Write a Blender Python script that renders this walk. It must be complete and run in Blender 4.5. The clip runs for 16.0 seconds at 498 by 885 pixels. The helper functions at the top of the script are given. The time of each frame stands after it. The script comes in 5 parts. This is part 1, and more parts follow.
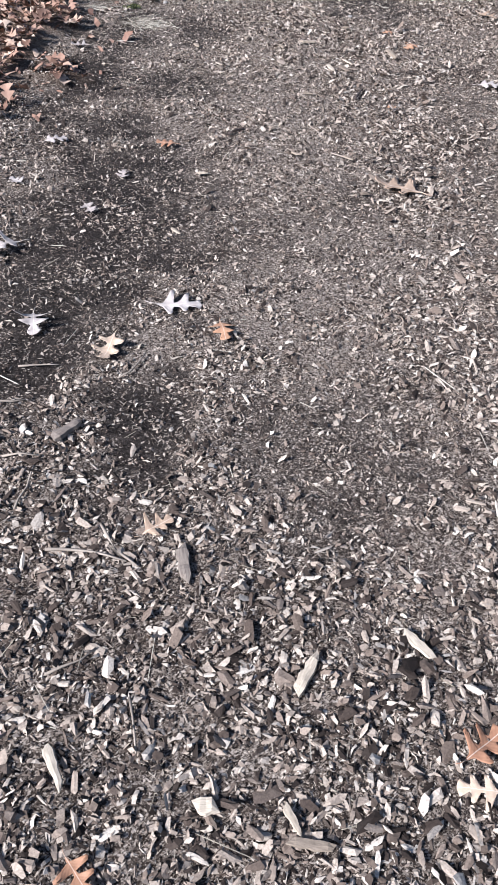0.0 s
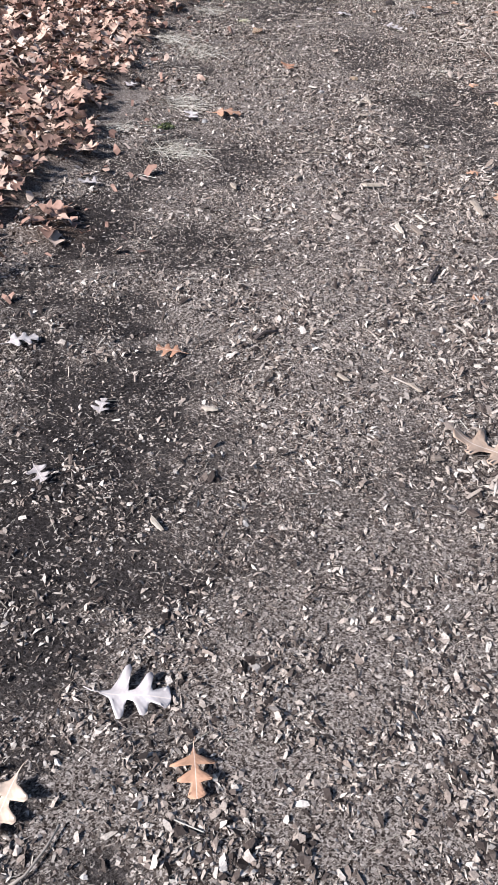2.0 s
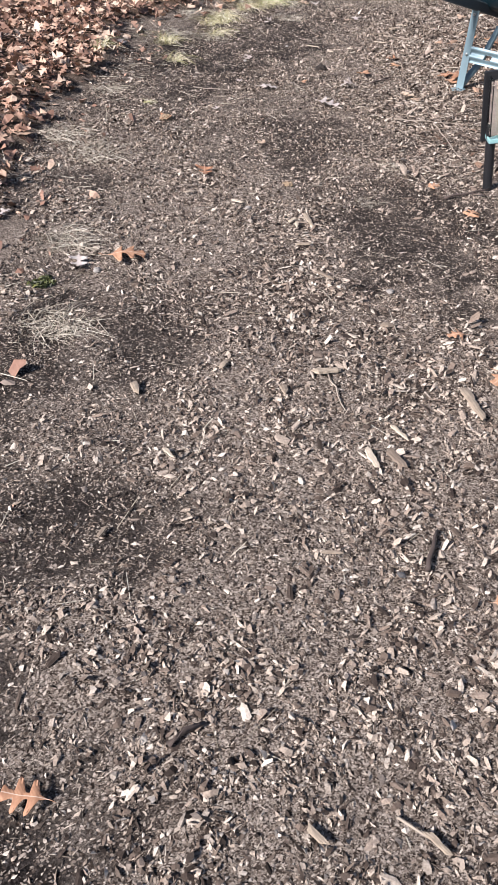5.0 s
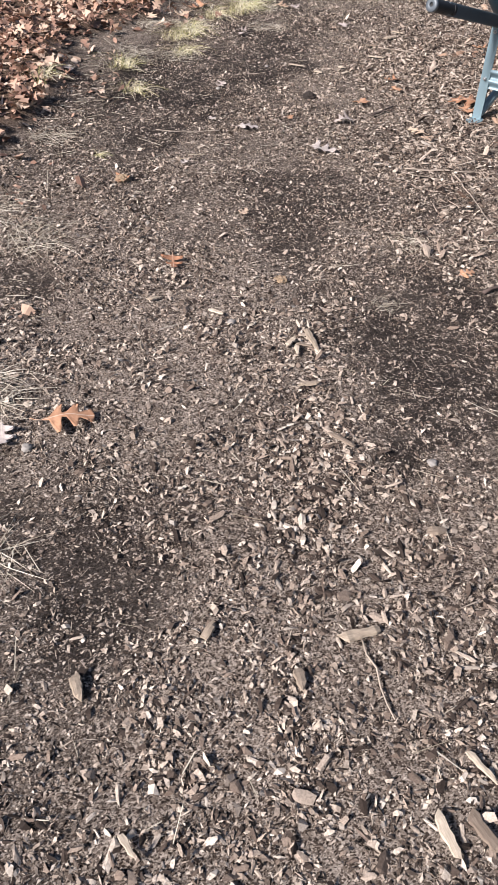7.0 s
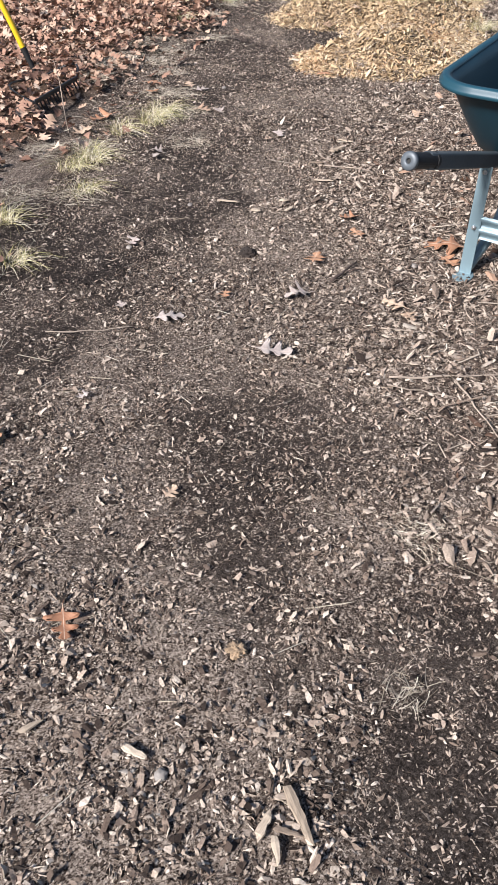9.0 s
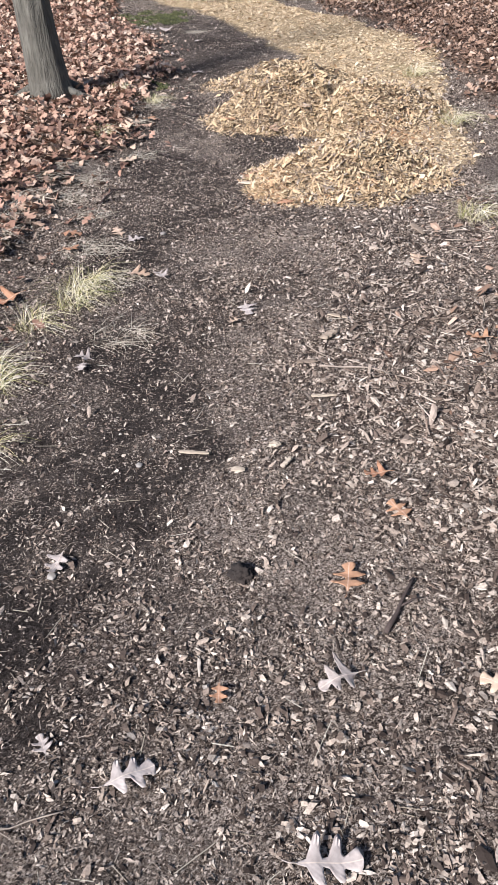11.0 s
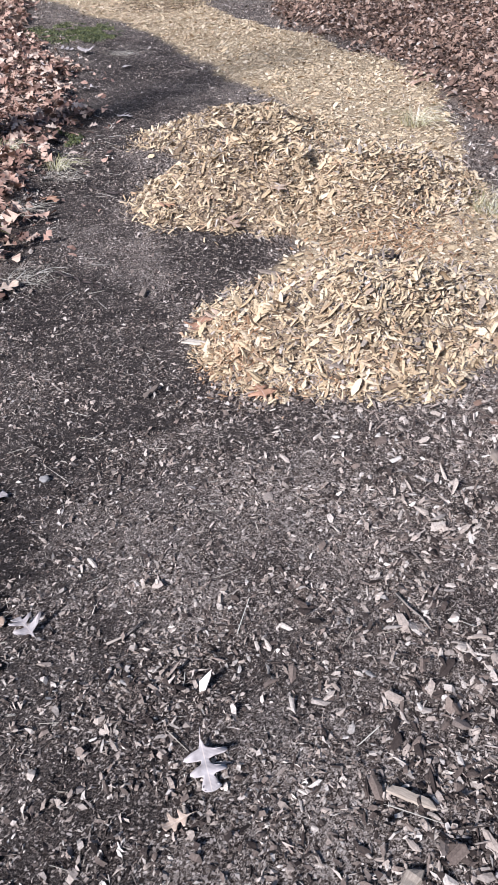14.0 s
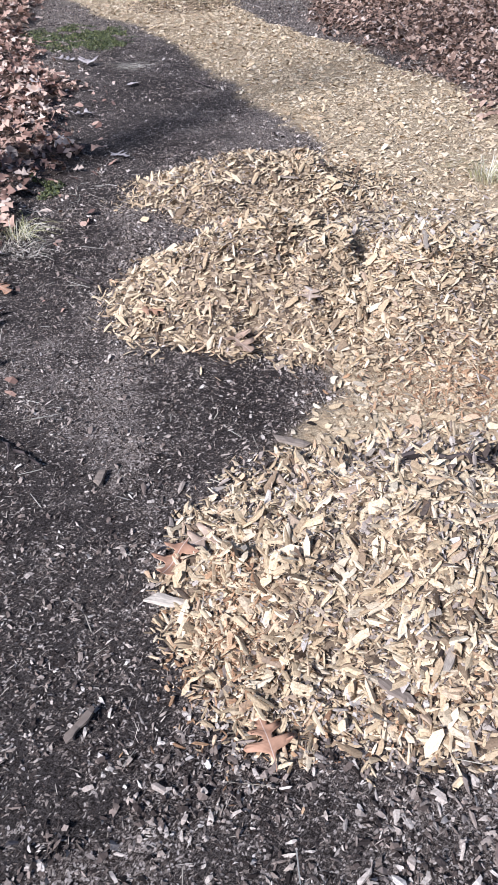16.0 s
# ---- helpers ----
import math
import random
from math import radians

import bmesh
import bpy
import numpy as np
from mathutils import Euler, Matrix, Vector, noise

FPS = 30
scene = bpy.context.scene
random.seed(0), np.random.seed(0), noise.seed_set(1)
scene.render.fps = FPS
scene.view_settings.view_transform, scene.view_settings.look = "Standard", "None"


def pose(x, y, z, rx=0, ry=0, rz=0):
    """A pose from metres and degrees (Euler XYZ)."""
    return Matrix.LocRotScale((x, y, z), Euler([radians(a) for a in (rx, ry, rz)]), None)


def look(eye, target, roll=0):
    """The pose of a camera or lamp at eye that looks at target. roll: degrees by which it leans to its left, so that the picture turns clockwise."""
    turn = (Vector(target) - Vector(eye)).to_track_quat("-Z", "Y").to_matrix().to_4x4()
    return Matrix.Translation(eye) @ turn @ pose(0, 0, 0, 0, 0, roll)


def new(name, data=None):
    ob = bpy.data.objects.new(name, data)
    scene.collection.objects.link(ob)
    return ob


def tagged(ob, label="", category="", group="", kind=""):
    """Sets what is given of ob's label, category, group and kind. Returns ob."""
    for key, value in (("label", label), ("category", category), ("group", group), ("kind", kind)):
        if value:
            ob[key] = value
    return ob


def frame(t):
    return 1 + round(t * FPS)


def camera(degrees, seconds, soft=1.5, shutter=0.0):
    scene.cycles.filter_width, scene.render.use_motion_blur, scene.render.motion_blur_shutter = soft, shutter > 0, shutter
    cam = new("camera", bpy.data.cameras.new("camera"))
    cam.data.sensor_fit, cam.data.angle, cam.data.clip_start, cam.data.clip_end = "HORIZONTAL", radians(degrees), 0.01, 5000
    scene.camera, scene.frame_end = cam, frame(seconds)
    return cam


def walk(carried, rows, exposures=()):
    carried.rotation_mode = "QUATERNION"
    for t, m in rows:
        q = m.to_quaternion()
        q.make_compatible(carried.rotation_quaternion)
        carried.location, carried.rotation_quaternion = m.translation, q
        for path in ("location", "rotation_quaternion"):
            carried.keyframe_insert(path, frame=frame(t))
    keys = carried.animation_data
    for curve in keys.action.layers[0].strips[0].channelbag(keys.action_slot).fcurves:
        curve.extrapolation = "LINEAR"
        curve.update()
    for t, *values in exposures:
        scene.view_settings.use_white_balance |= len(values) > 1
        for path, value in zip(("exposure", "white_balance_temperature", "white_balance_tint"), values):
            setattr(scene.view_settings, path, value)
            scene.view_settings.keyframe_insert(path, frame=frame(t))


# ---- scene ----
cam = camera(35.7, 16.0, 0.8)
PATH = [
    (0, (0.241, 1.828, 1.196), (0.105, 3.258, -0.195), 3.7),
    (0.5, (0.245, 2.089, 1.191), (0.006, 3.535, -0.169), 4.2),
    (1, (0.149, 2.376, 1.191), (-0.13, 3.828, -0.155), 4.4),
    (1.5, (0.136, 2.656, 1.179), (-0.152, 4.118, -0.155), 4.3),
    (2, (0.15, 2.9, 1.215), (-0.122, 4.373, -0.11), 4.1),
    (2.5, (0.082, 3.145, 1.195), (-0.168, 4.635, -0.116), 4.3),
    (3, (0.103, 3.352, 1.221), (-0.12, 4.861, -0.072), 4.8),
    (3.5, (0.127, 3.502, 1.214), (-0.077, 5.021, -0.071), 5.1),
    (3.7, (0.098, 3.561, 1.218), (-0.105, 5.08, -0.067), 5.0),
    (5.8, (-0.096, 4.354, 1.279), (-0.204, 5.863, -0.029), 3.1),
    (6, (-0.124, 4.444, 1.284), (-0.227, 5.949, -0.028), 3.1),
    (6.5, (-0.126, 4.703, 1.256), (-0.225, 6.197, -0.07), 2.8),
    (7, (-0.153, 4.949, 1.264), (-0.252, 6.436, -0.07), 2.7),
    (7.5, (-0.244, 5.234, 1.277), (-0.343, 6.722, -0.055), 2.1),
    (8, (-0.21, 5.53, 1.283), (-0.29, 7.03, -0.037), 1.5),
    (8.5, (-0.18, 5.821, 1.303), (-0.215, 7.34, 0.003), 1.4),
    (9, (-0.208, 6.204, 1.326), (-0.196, 7.744, 0.051), 0.8),
    (9.5, (-0.187, 6.578, 1.32), (-0.135, 8.14, 0.072), -0.1),
    (10, (-0.257, 6.929, 1.363), (-0.17, 8.508, 0.138), -0.9),
    (10.2, (-0.289, 7.071, 1.389), (-0.191, 8.654, 0.171), -1.3),
    (12.3, (-0.274, 8.466, 1.318), (-0.06, 10.077, 0.152), -0.9),
    (12.5, (-0.256, 8.598, 1.312), (-0.032, 10.207, 0.146), -0.9),
    (13, (-0.231, 8.954, 1.307), (0.014, 10.553, 0.132), -0.9),
    (13.5, (-0.108, 9.27, 1.283), (0.149, 10.859, 0.095), -0.9),
    (14, (-0.083, 9.567, 1.264), (0.181, 11.145, 0.065), -0.6),
    (14.5, (-0.062, 9.868, 1.263), (0.194, 11.444, 0.057), -0.7),
    (15, (0.008, 10.161, 1.257), (0.249, 11.735, 0.047), -0.6),
    (15.5, (0.034, 10.47, 1.239), (0.264, 12.043, 0.024), -0.3),
    (16, (0.143, 10.725, 1.219), (0.349, 12.299, 0.002), 0.1),
]
LIGHT = [(0, 1.0, 5480, 12), (3.7, 1.06, 5560, 12), (5.8, 0.90, 6190, 16), (10.2, 0.86, 5950, 13), (12.3, 0.78, 5620, 15), (16, 0.73, 5200, 15)]
walk(cam, [(t, look(eye, target, roll)) for t, eye, target, roll in PATH], LIGHT)


# ---- sky and sun ----
SUN_AT = Vector((-0.64, -0.62, 0.64)).normalized()
world = bpy.data.worlds.new("sky")
scene.world = world
world.use_nodes = True
nt = world.node_tree
sky = nt.nodes.new("ShaderNodeTexSky")
sky.sky_type, sky.sun_disc = "NISHITA", False
sky.sun_elevation = math.asin(SUN_AT.z)
sky.sun_rotation = math.atan2(SUN_AT.x, SUN_AT.y)
nt.links.new(sky.outputs[0], nt.nodes["Background"].inputs[0])
nt.nodes["Background"].inputs[1].default_value = 0.05
sun = new("sun", bpy.data.lights.new("sun", "SUN"))
sun.data.energy, sun.data.angle, sun.data.color = 4.6, radians(10.0), (1.0, 0.94, 0.86)
sun.matrix_world = look(SUN_AT * 50, (0, 0, 0))

rng = np.random.default_rng(7)
rnd = random.Random(11)


# ---- materials ----
def nodes_of(name):
    m = bpy.data.materials.new(name)
    m.use_nodes = True
    t = m.node_tree
    return m, t, t.nodes["Principled BSDF"]


def ramp(t, fac, stops):
    r = t.nodes.new("ShaderNodeValToRGB")
    while len(r.color_ramp.elements) < len(stops):
        r.color_ramp.elements.new(0.5)
    for e, (p, c) in zip(r.color_ramp.elements, stops):
        e.position, e.color = p, (*c, 1)
    t.links.new(fac, r.inputs[0])
    return r.outputs[0]


def noise_of(t, scale, detail=4, rough=0.55, vector=None):
    n = t.nodes.new("ShaderNodeTexNoise")
    n.inputs["Scale"].default_value, n.inputs["Detail"].default_value, n.inputs["Roughness"].default_value = scale, detail, rough
    if vector:
        t.links.new(vector, n.inputs["Vector"])
    return n.outputs["Fac"]


def mix(t, fac, a, b, blend="MIX"):
    n = t.nodes.new("ShaderNodeMix")
    n.data_type, n.blend_type = "RGBA", blend
    for value, socket in ((fac, n.inputs[0]), (a, n.inputs[6]), (b, n.inputs[7])):
        if isinstance(value, (int, float)):
            socket.default_value = value
        elif isinstance(value, tuple):
            socket.default_value = (*value, 1)
        else:
            t.links.new(value, socket)
    return n.outputs[2]


def maths(t, op, a, b, clamp=False):
    n = t.nodes.new("ShaderNodeMath")
    n.operation, n.use_clamp = op, clamp
    for value, socket in ((a, n.inputs[0]), (b, n.inputs[1])):
        if isinstance(value, (int, float)):
            socket.default_value = value
        else:
            t.links.new(value, socket)
    return n.outputs[0]


def bump(t, p, height, strength, distance):
    b = t.nodes.new("ShaderNodeBump")
    b.inputs["Strength"].default_value, b.inputs["Distance"].default_value = strength, distance
    t.links.new(height, b.inputs["Height"])
    t.links.new(b.outputs[0], p.inputs["Normal"])


def object_coords(t):
    return t.nodes.new("ShaderNodeTexCoord").outputs["Object"]


def island_random(t):
    return t.nodes.new("ShaderNodeNewGeometry").outputs["Random Per Island"]


def object_random(t):
    return t.nodes.new("ShaderNodeObjectInfo").outputs["Random"]


def painted(name, colour, rough, metal=0.0, grain=60, depth=0.0006, vary=0.25):
    m, t, p = nodes_of(name)
    co = object_coords(t)
    n = noise_of(t, grain, 5, 0.6, co)
    n2 = noise_of(t, 6, 3, 0.5, co)
    dark = tuple(c * (1 - vary) for c in colour)
    light = tuple(min(1, c * (1 + vary)) for c in colour)
    t.links.new(ramp(t, n2, [(0.3, dark), (0.7, light)]), p.inputs["Base Color"])
    p.inputs["Metallic"].default_value = metal
    t.links.new(maths(t, "ADD", maths(t, "MULTIPLY", n, 0.25), rough - 0.12), p.inputs["Roughness"])
    bump(t, p, n, 0.4, depth)
    return m


def wood_chips(name, stops, per_island, grain=260):
    m, t, p = nodes_of(name)
    co = object_coords(t)
    r = island_random(t) if per_island else object_random(t)
    c = ramp(t, r, stops)
    if per_island:
        fibres = noise_of(t, grain, 4, 0.65, co)
    else:
        along = t.nodes.new("ShaderNodeMapping")
        along.inputs["Scale"].default_value = (0.12, 1, 1)
        t.links.new(co, along.inputs[0])
        fibres = noise_of(t, grain * 1.8, 5, 0.7, along.outputs[0])
    c = mix(t, 0.75, c, ramp(t, fibres, [(0.3, (0.45, 0.42, 0.4)), (0.65, (1.1, 1.08, 1.05))]), "MULTIPLY")
    t.links.new(c, p.inputs["Base Color"])
    p.inputs["Roughness"].default_value = 0.8
    p.inputs["Specular IOR Level"].default_value = 0.2
    bump(t, p, fibres, 0.6, 0.0014)
    return m


OLD = [(0.0, (0.022, 0.0155, 0.0125)), (0.2, (0.075, 0.055, 0.044)), (0.42, (0.225, 0.172, 0.137)), (0.72, (0.43, 0.355, 0.29)), (0.92, (0.54, 0.465, 0.39)), (1.0, (0.66, 0.59, 0.51))]
FINE = [(0.0, (0.015, 0.011, 0.009)), (0.28, (0.055, 0.041, 0.033)), (0.52, (0.19, 0.148, 0.118)), (0.78, (0.42, 0.345, 0.28)), (1.0, (0.66, 0.58, 0.49))]
FRESH = [(0.0, (0.15, 0.10, 0.065)), (0.12, (0.38, 0.275, 0.165)), (0.34, (0.58, 0.435, 0.26)), (0.62, (0.67, 0.525, 0.335)), (0.86, (0.73, 0.605, 0.42)), (0.93, (0.62, 0.41, 0.24)), (1.0, (0.27, 0.235, 0.19))]
old_chips = wood_chips("weathered wood chips", OLD, True)
old_chip_single = wood_chips("weathered wood chip", OLD[1:], False)
pale_crumbs = wood_chips("pale wood crumbs", [(0.0, (0.14, 0.11, 0.09)), (0.5, (0.38, 0.315, 0.26)), (1.0, (0.66, 0.58, 0.50))], True)
fine_chips = wood_chips("fine shredded bark", FINE, True)
fresh_chips = wood_chips("fresh wood chips", FRESH, True)
sheet_chips = wood_chips("spread fresh wood chips", [(0.0, (0.36, 0.26, 0.155)), (0.3, (0.60, 0.455, 0.275)), (0.7, (0.72, 0.57, 0.375)), (0.95, (0.77, 0.65, 0.47)), (1.0, (0.60, 0.40, 0.235))], True)
fresh_chip_single = wood_chips("fresh wood chip", FRESH[1:], False)
fibre_mat = wood_chips("pale wood fibres", [(0.0, (0.10, 0.078, 0.062)), (0.5, (0.32, 0.265, 0.215)), (1.0, (0.62, 0.54, 0.45))], True)
orange_chips = wood_chips("orange crumbled chips", [(0.0, (0.20, 0.11, 0.06)), (0.5, (0.46, 0.28, 0.15)), (1.0, (0.66, 0.50, 0.32))], True)
bark_strip_mat = wood_chips("grey fibrous bark", [(0.0, (0.13, 0.10, 0.085)), (1.0, (0.27, 0.225, 0.19))], False, 150)
big_chip_mat = wood_chips("bleached wood splinter", [(0.0, (0.21, 0.165, 0.13)), (0.5, (0.42, 0.345, 0.265)), (1.0, (0.60, 0.515, 0.41))], False, 180)


def ground_material():
    m, t, p = nodes_of("woodland path soil")
    co = object_coords(t)

    def mask(name):
        a = t.nodes.new("ShaderNodeAttribute")
        a.attribute_name = name
        return a.outputs["Fac"]

    def turned_coords(stretch, turn):
        first, then = t.nodes.new("ShaderNodeMapping"), t.nodes.new("ShaderNodeMapping")
        first.inputs["Rotation"].default_value, first.inputs["Location"].default_value = (0, 0, turn), (turn, turn * 3, 0)
        then.inputs["Scale"].default_value = stretch
        t.links.new(co, first.inputs[0])
        t.links.new(first.outputs[0], then.inputs[0])
        return then.outputs[0]

    def strands(scale, stretch, turn):
        return noise_of(t, scale, 4, 0.7, turned_coords(stretch, turn))

    grains = noise_of(t, 130, 6, 0.8, co)
    a = strands(150, (1.0, 2.6, 1.0), 0.5)
    b = strands(170, (1.0, 2.4, 1.0), -0.8)
    big = noise_of(t, 3.0, 5, 0.6, co)
    flecks = maths(t, "MAXIMUM", a, b)
    # dark earth and mulch; lowest stops also carry painted shade of gaps between chips
    humus = ramp(t, grains, [(0.36, (0.0075, 0.0061, 0.0056)), (0.5, (0.021, 0.017, 0.0153)), (0.62, (0.085, 0.070, 0.062))])
    mulch = ramp(t, flecks, [(0.45, (0.008, 0.006, 0.005)), (0.53, (0.036, 0.027, 0.022)), (0.58, (0.19, 0.15, 0.122)), (0.66, (0.40, 0.33, 0.275))])
    dusty = ramp(t, flecks, [(0.42, (0.028, 0.021, 0.017)), (0.49, (0.12, 0.094, 0.076)), (0.55, (0.29, 0.235, 0.192)), (0.64, (0.54, 0.46, 0.385))])
    mulch = mix(t, mask("pale"), mulch, dusty)
    k = maths(t, "ADD", maths(t, "MULTIPLY", mask("soil"), 1.0), maths(t, "MULTIPLY", maths(t, "SUBTRACT", big, 0.5), 0.5), True)
    c = mix(t, k, mulch, humus)
    least = maths(t, "SUBTRACT", maths(t, "ADD", maths(t, "MULTIPLY", k, 0.52), 0.53), maths(t, "MULTIPLY", mask("pale"), 0.24))
    least = maths(t, "ADD", least, maths(t, "MULTIPLY", maths(t, "SUBTRACT", noise_of(t, 48, 2, 0.5, co), 0.5), 1.5))
    relief = maths(t, "MULTIPLY", grains, 0.6)
    for scale, stretch, turn in ((80, (1.0, 2.3, 1.0), 0.4), (95, (1.0, 2.0, 1.0), 1.4), (115, (1.0, 2.6, 1.0), 2.3), (140, (1.0, 1.6, 1.0), 2.9)):
        cell = t.nodes.new("ShaderNodeTexVoronoi")
        cell.voronoi_dimensions = "2D"
        cell.inputs["Scale"].default_value = scale
        t.links.new(turned_coords(stretch, turn), cell.inputs["Vector"])
        pick = t.nodes.new("ShaderNodeSeparateColor")
        t.links.new(cell.outputs["Color"], pick.inputs[0])
        inside = maths(t, "MULTIPLY", maths(t, "LESS_THAN", cell.outputs["Distance"], maths(t, "ADD", maths(t, "MULTIPLY", pick.outputs[2], 0.25), 0.22)), maths(t, "GREATER_THAN", pick.outputs[0], least))
        flake = ramp(t, pick.outputs[1], [(0.0, (0.022, 0.016, 0.013)), (0.3, (0.09, 0.068, 0.055)), (0.6, (0.26, 0.21, 0.17)), (1.0, (0.56, 0.48, 0.41))])
        flake = mix(t, 0.6, flake, ramp(t, grains, [(0.35, (0.5, 0.47, 0.45)), (0.6, (1.1, 1.08, 1.05))]), "MULTIPLY")
        c = mix(t, inside, c, flake)
        relief = maths(t, "MAXIMUM", relief, maths(t, "MULTIPLY", inside, maths(t, "ADD", maths(t, "MULTIPLY", pick.outputs[2], 0.5), 0.5)))
    gold = ramp(t, flecks, [(0.42, (0.22, 0.15, 0.088)), (0.5, (0.42, 0.31, 0.185)), (0.58, (0.60, 0.46, 0.285)), (0.7, (0.72, 0.59, 0.41))])
    c = mix(t, mask("fresh"), c, gold)
    rust = ramp(t, flecks, [(0.42, (0.016, 0.011, 0.008)), (0.5, (0.065, 0.043, 0.031)), (0.58, (0.18, 0.12, 0.085)), (0.68, (0.34, 0.25, 0.18))])
    c = mix(t, mask("litter"), c, rust)
    t.links.new(c, p.inputs["Base Color"])
    p.inputs["Roughness"].default_value = 0.95
    p.inputs["Specular IOR Level"].default_value = 0.05
    bump(t, p, maths(t, "ADD", relief, maths(t, "MULTIPLY", flecks, 0.8)), 1.0, 0.006)
    return m


soil_mat = ground_material()


def leaf_material(name, stops, per_island, rib=True):
    m, t, p = nodes_of(name)
    co = object_coords(t)
    c = ramp(t, island_random(t) if per_island else object_random(t), stops)
    blotch = noise_of(t, 45, 4, 0.6, co)
    c = mix(t, 0.6, c, ramp(t, blotch, [(0.3, (0.55, 0.5, 0.48)), (0.7, (1.05, 1.05, 1.05))]), "MULTIPLY")
    if rib:
        sep = t.nodes.new("ShaderNodeSeparateXYZ")
        t.links.new(co, sep.inputs[0])
        away = maths(t, "ABSOLUTE", sep.outputs[0], 0)
        c = mix(t, maths(t, "LESS_THAN", away, 0.0012), c, mix(t, 0.5, c, (0.75, 0.62, 0.5)))
        vein = t.nodes.new("ShaderNodeTexWave")
        vein.inputs["Scale"].default_value, vein.inputs["Distortion"].default_value = 28, 1.5
        v2 = t.nodes.new("ShaderNodeVectorMath")
        v2.operation = "MULTIPLY_ADD"
        comb = t.nodes.new("ShaderNodeCombineXYZ")
        t.links.new(maths(t, "SUBTRACT", sep.outputs[1], away), comb.inputs[0])
        t.links.new(comb.outputs[0], vein.inputs["Vector"])
        bump(t, p, vein.outputs["Fac"], 0.15, 0.0008)
    else:
        bump(t, p, blotch, 0.5, 0.002)
    t.links.new(c, p.inputs["Base Color"])
    p.inputs["Roughness"].default_value = 0.6
    p.inputs["Specular IOR Level"].default_value = 0.2
    return m


LITTER = [(0.0, (0.13, 0.078, 0.058)), (0.25, (0.27, 0.155, 0.11)), (0.5, (0.44, 0.275, 0.197)), (0.78, (0.55, 0.385, 0.28)), (1.0, (0.64, 0.51, 0.40))]
LITTER_DARK = [(0.0, (0.09, 0.056, 0.040)), (0.3, (0.21, 0.132, 0.092)), (0.65, (0.37, 0.245, 0.172)), (0.9, (0.47, 0.335, 0.245)), (1.0, (0.62, 0.51, 0.42))]
litter_mat = leaf_material("dry oak leaf litter", LITTER, True, False)
dark_litter_mat = leaf_material("dark weathered leaf litter", LITTER_DARK, True, False)
leaf_mats = {
    "pale": leaf_material("pale leaf underside", [(0.0, (0.42, 0.36, 0.325)), (1.0, (0.56, 0.495, 0.455))], False),
    "rust": leaf_material("rust brown leaf", [(0.0, (0.36, 0.185, 0.11)), (1.0, (0.50, 0.29, 0.175))], False),
    "tan": leaf_material("tan leaf", [(0.0, (0.42, 0.29, 0.20)), (1.0, (0.60, 0.46, 0.34))], False),
}
twig_mat = painted("weathered twig", (0.30, 0.245, 0.195), 0.8, 0, 180, 0.002, 0.4)
dark_twig_mat = painted("dark twig bark", (0.07, 0.05, 0.042), 0.85, 0, 160, 0.003, 0.4)
bark_mat, _t, _p = nodes_of("grey tree bark")
_m = _t.nodes.new("ShaderNodeMapping")
_m.inputs["Scale"].default_value = (1, 1, 0.16)
_t.links.new(object_coords(_t), _m.inputs[0])
_f = noise_of(_t, 34, 6, 0.65, _m.outputs[0])
_t.links.new(mix(_t, 0.6, ramp(_t, _f, [(0.35, (0.035, 0.03, 0.026)), (0.55, (0.15, 0.13, 0.105)), (0.75, (0.30, 0.275, 0.235))]), ramp(_t, noise_of(_t, 5, 4, 0.6, object_coords(_t)), [(0.4, (0.10, 0.095, 0.075)), (0.7, (0.21, 0.20, 0.165))])), _p.inputs["Base Color"])
_p.inputs["Roughness"].default_value = 0.95
bump(_t, _p, _f, 1.0, 0.03)


def blades_material(name, stops):
    m, t, p = nodes_of(name)
    t.links.new(ramp(t, island_random(t), stops), p.inputs["Base Color"])
    p.inputs["Roughness"].default_value = 0.6
    return m


green_blades = blades_material("green and straw grass", [(0.0, (0.13, 0.14, 0.04)), (0.2, (0.32, 0.30, 0.10)), (0.4, (0.50, 0.44, 0.22)), (0.6, (0.60, 0.53, 0.36)), (1.0, (0.74, 0.68, 0.55))])
straw_blades = blades_material("dead straw grass", [(0.0, (0.22, 0.18, 0.13)), (0.5, (0.42, 0.365, 0.28)), (1.0, (0.62, 0.57, 0.47))])
moss_mat = blades_material("green moss", [(0.0, (0.022, 0.026, 0.008)), (0.6, (0.065, 0.075, 0.02)), (1.0, (0.18, 0.18, 0.055))])
tub_mat = painted("dark teal moulded plastic", (0.004, 0.023, 0.035), 0.46, 0, 400, 0.0003, 0.15)
# lighter teal than the tub, for its lip and ribs
lip_mat = painted("paler teal plastic", (0.012, 0.052, 0.075), 0.42, 0, 300, 0.0003, 0.2)
# blue of the reflected sky is mixed into the steel's grey base colour
steel_mat = painted("galvanised steel with sky tint", (0.21, 0.295, 0.33), 0.45, 0.3, 120, 0.0004, 0.12)
tube_mat = painted("grey painted steel tube", (0.07, 0.088, 0.102), 0.5, 0.2, 120, 0.0004, 0.15)
rubber_mat = painted("black rubber", (0.012, 0.012, 0.013), 0.6, 0, 300, 0.0005, 0.2)
cap_mat = painted("grey end cap plastic", (0.10, 0.115, 0.13), 0.45, 0.2, 200, 0.0004, 0.15)
bolt_mat = painted("zinc bolt", (0.55, 0.56, 0.57), 0.35, 0.9, 200, 0.0003, 0.1)
yellow_mat = painted("yellow fibreglass", (0.78, 0.50, 0.015), 0.4, 0, 150, 0.0003, 0.1)
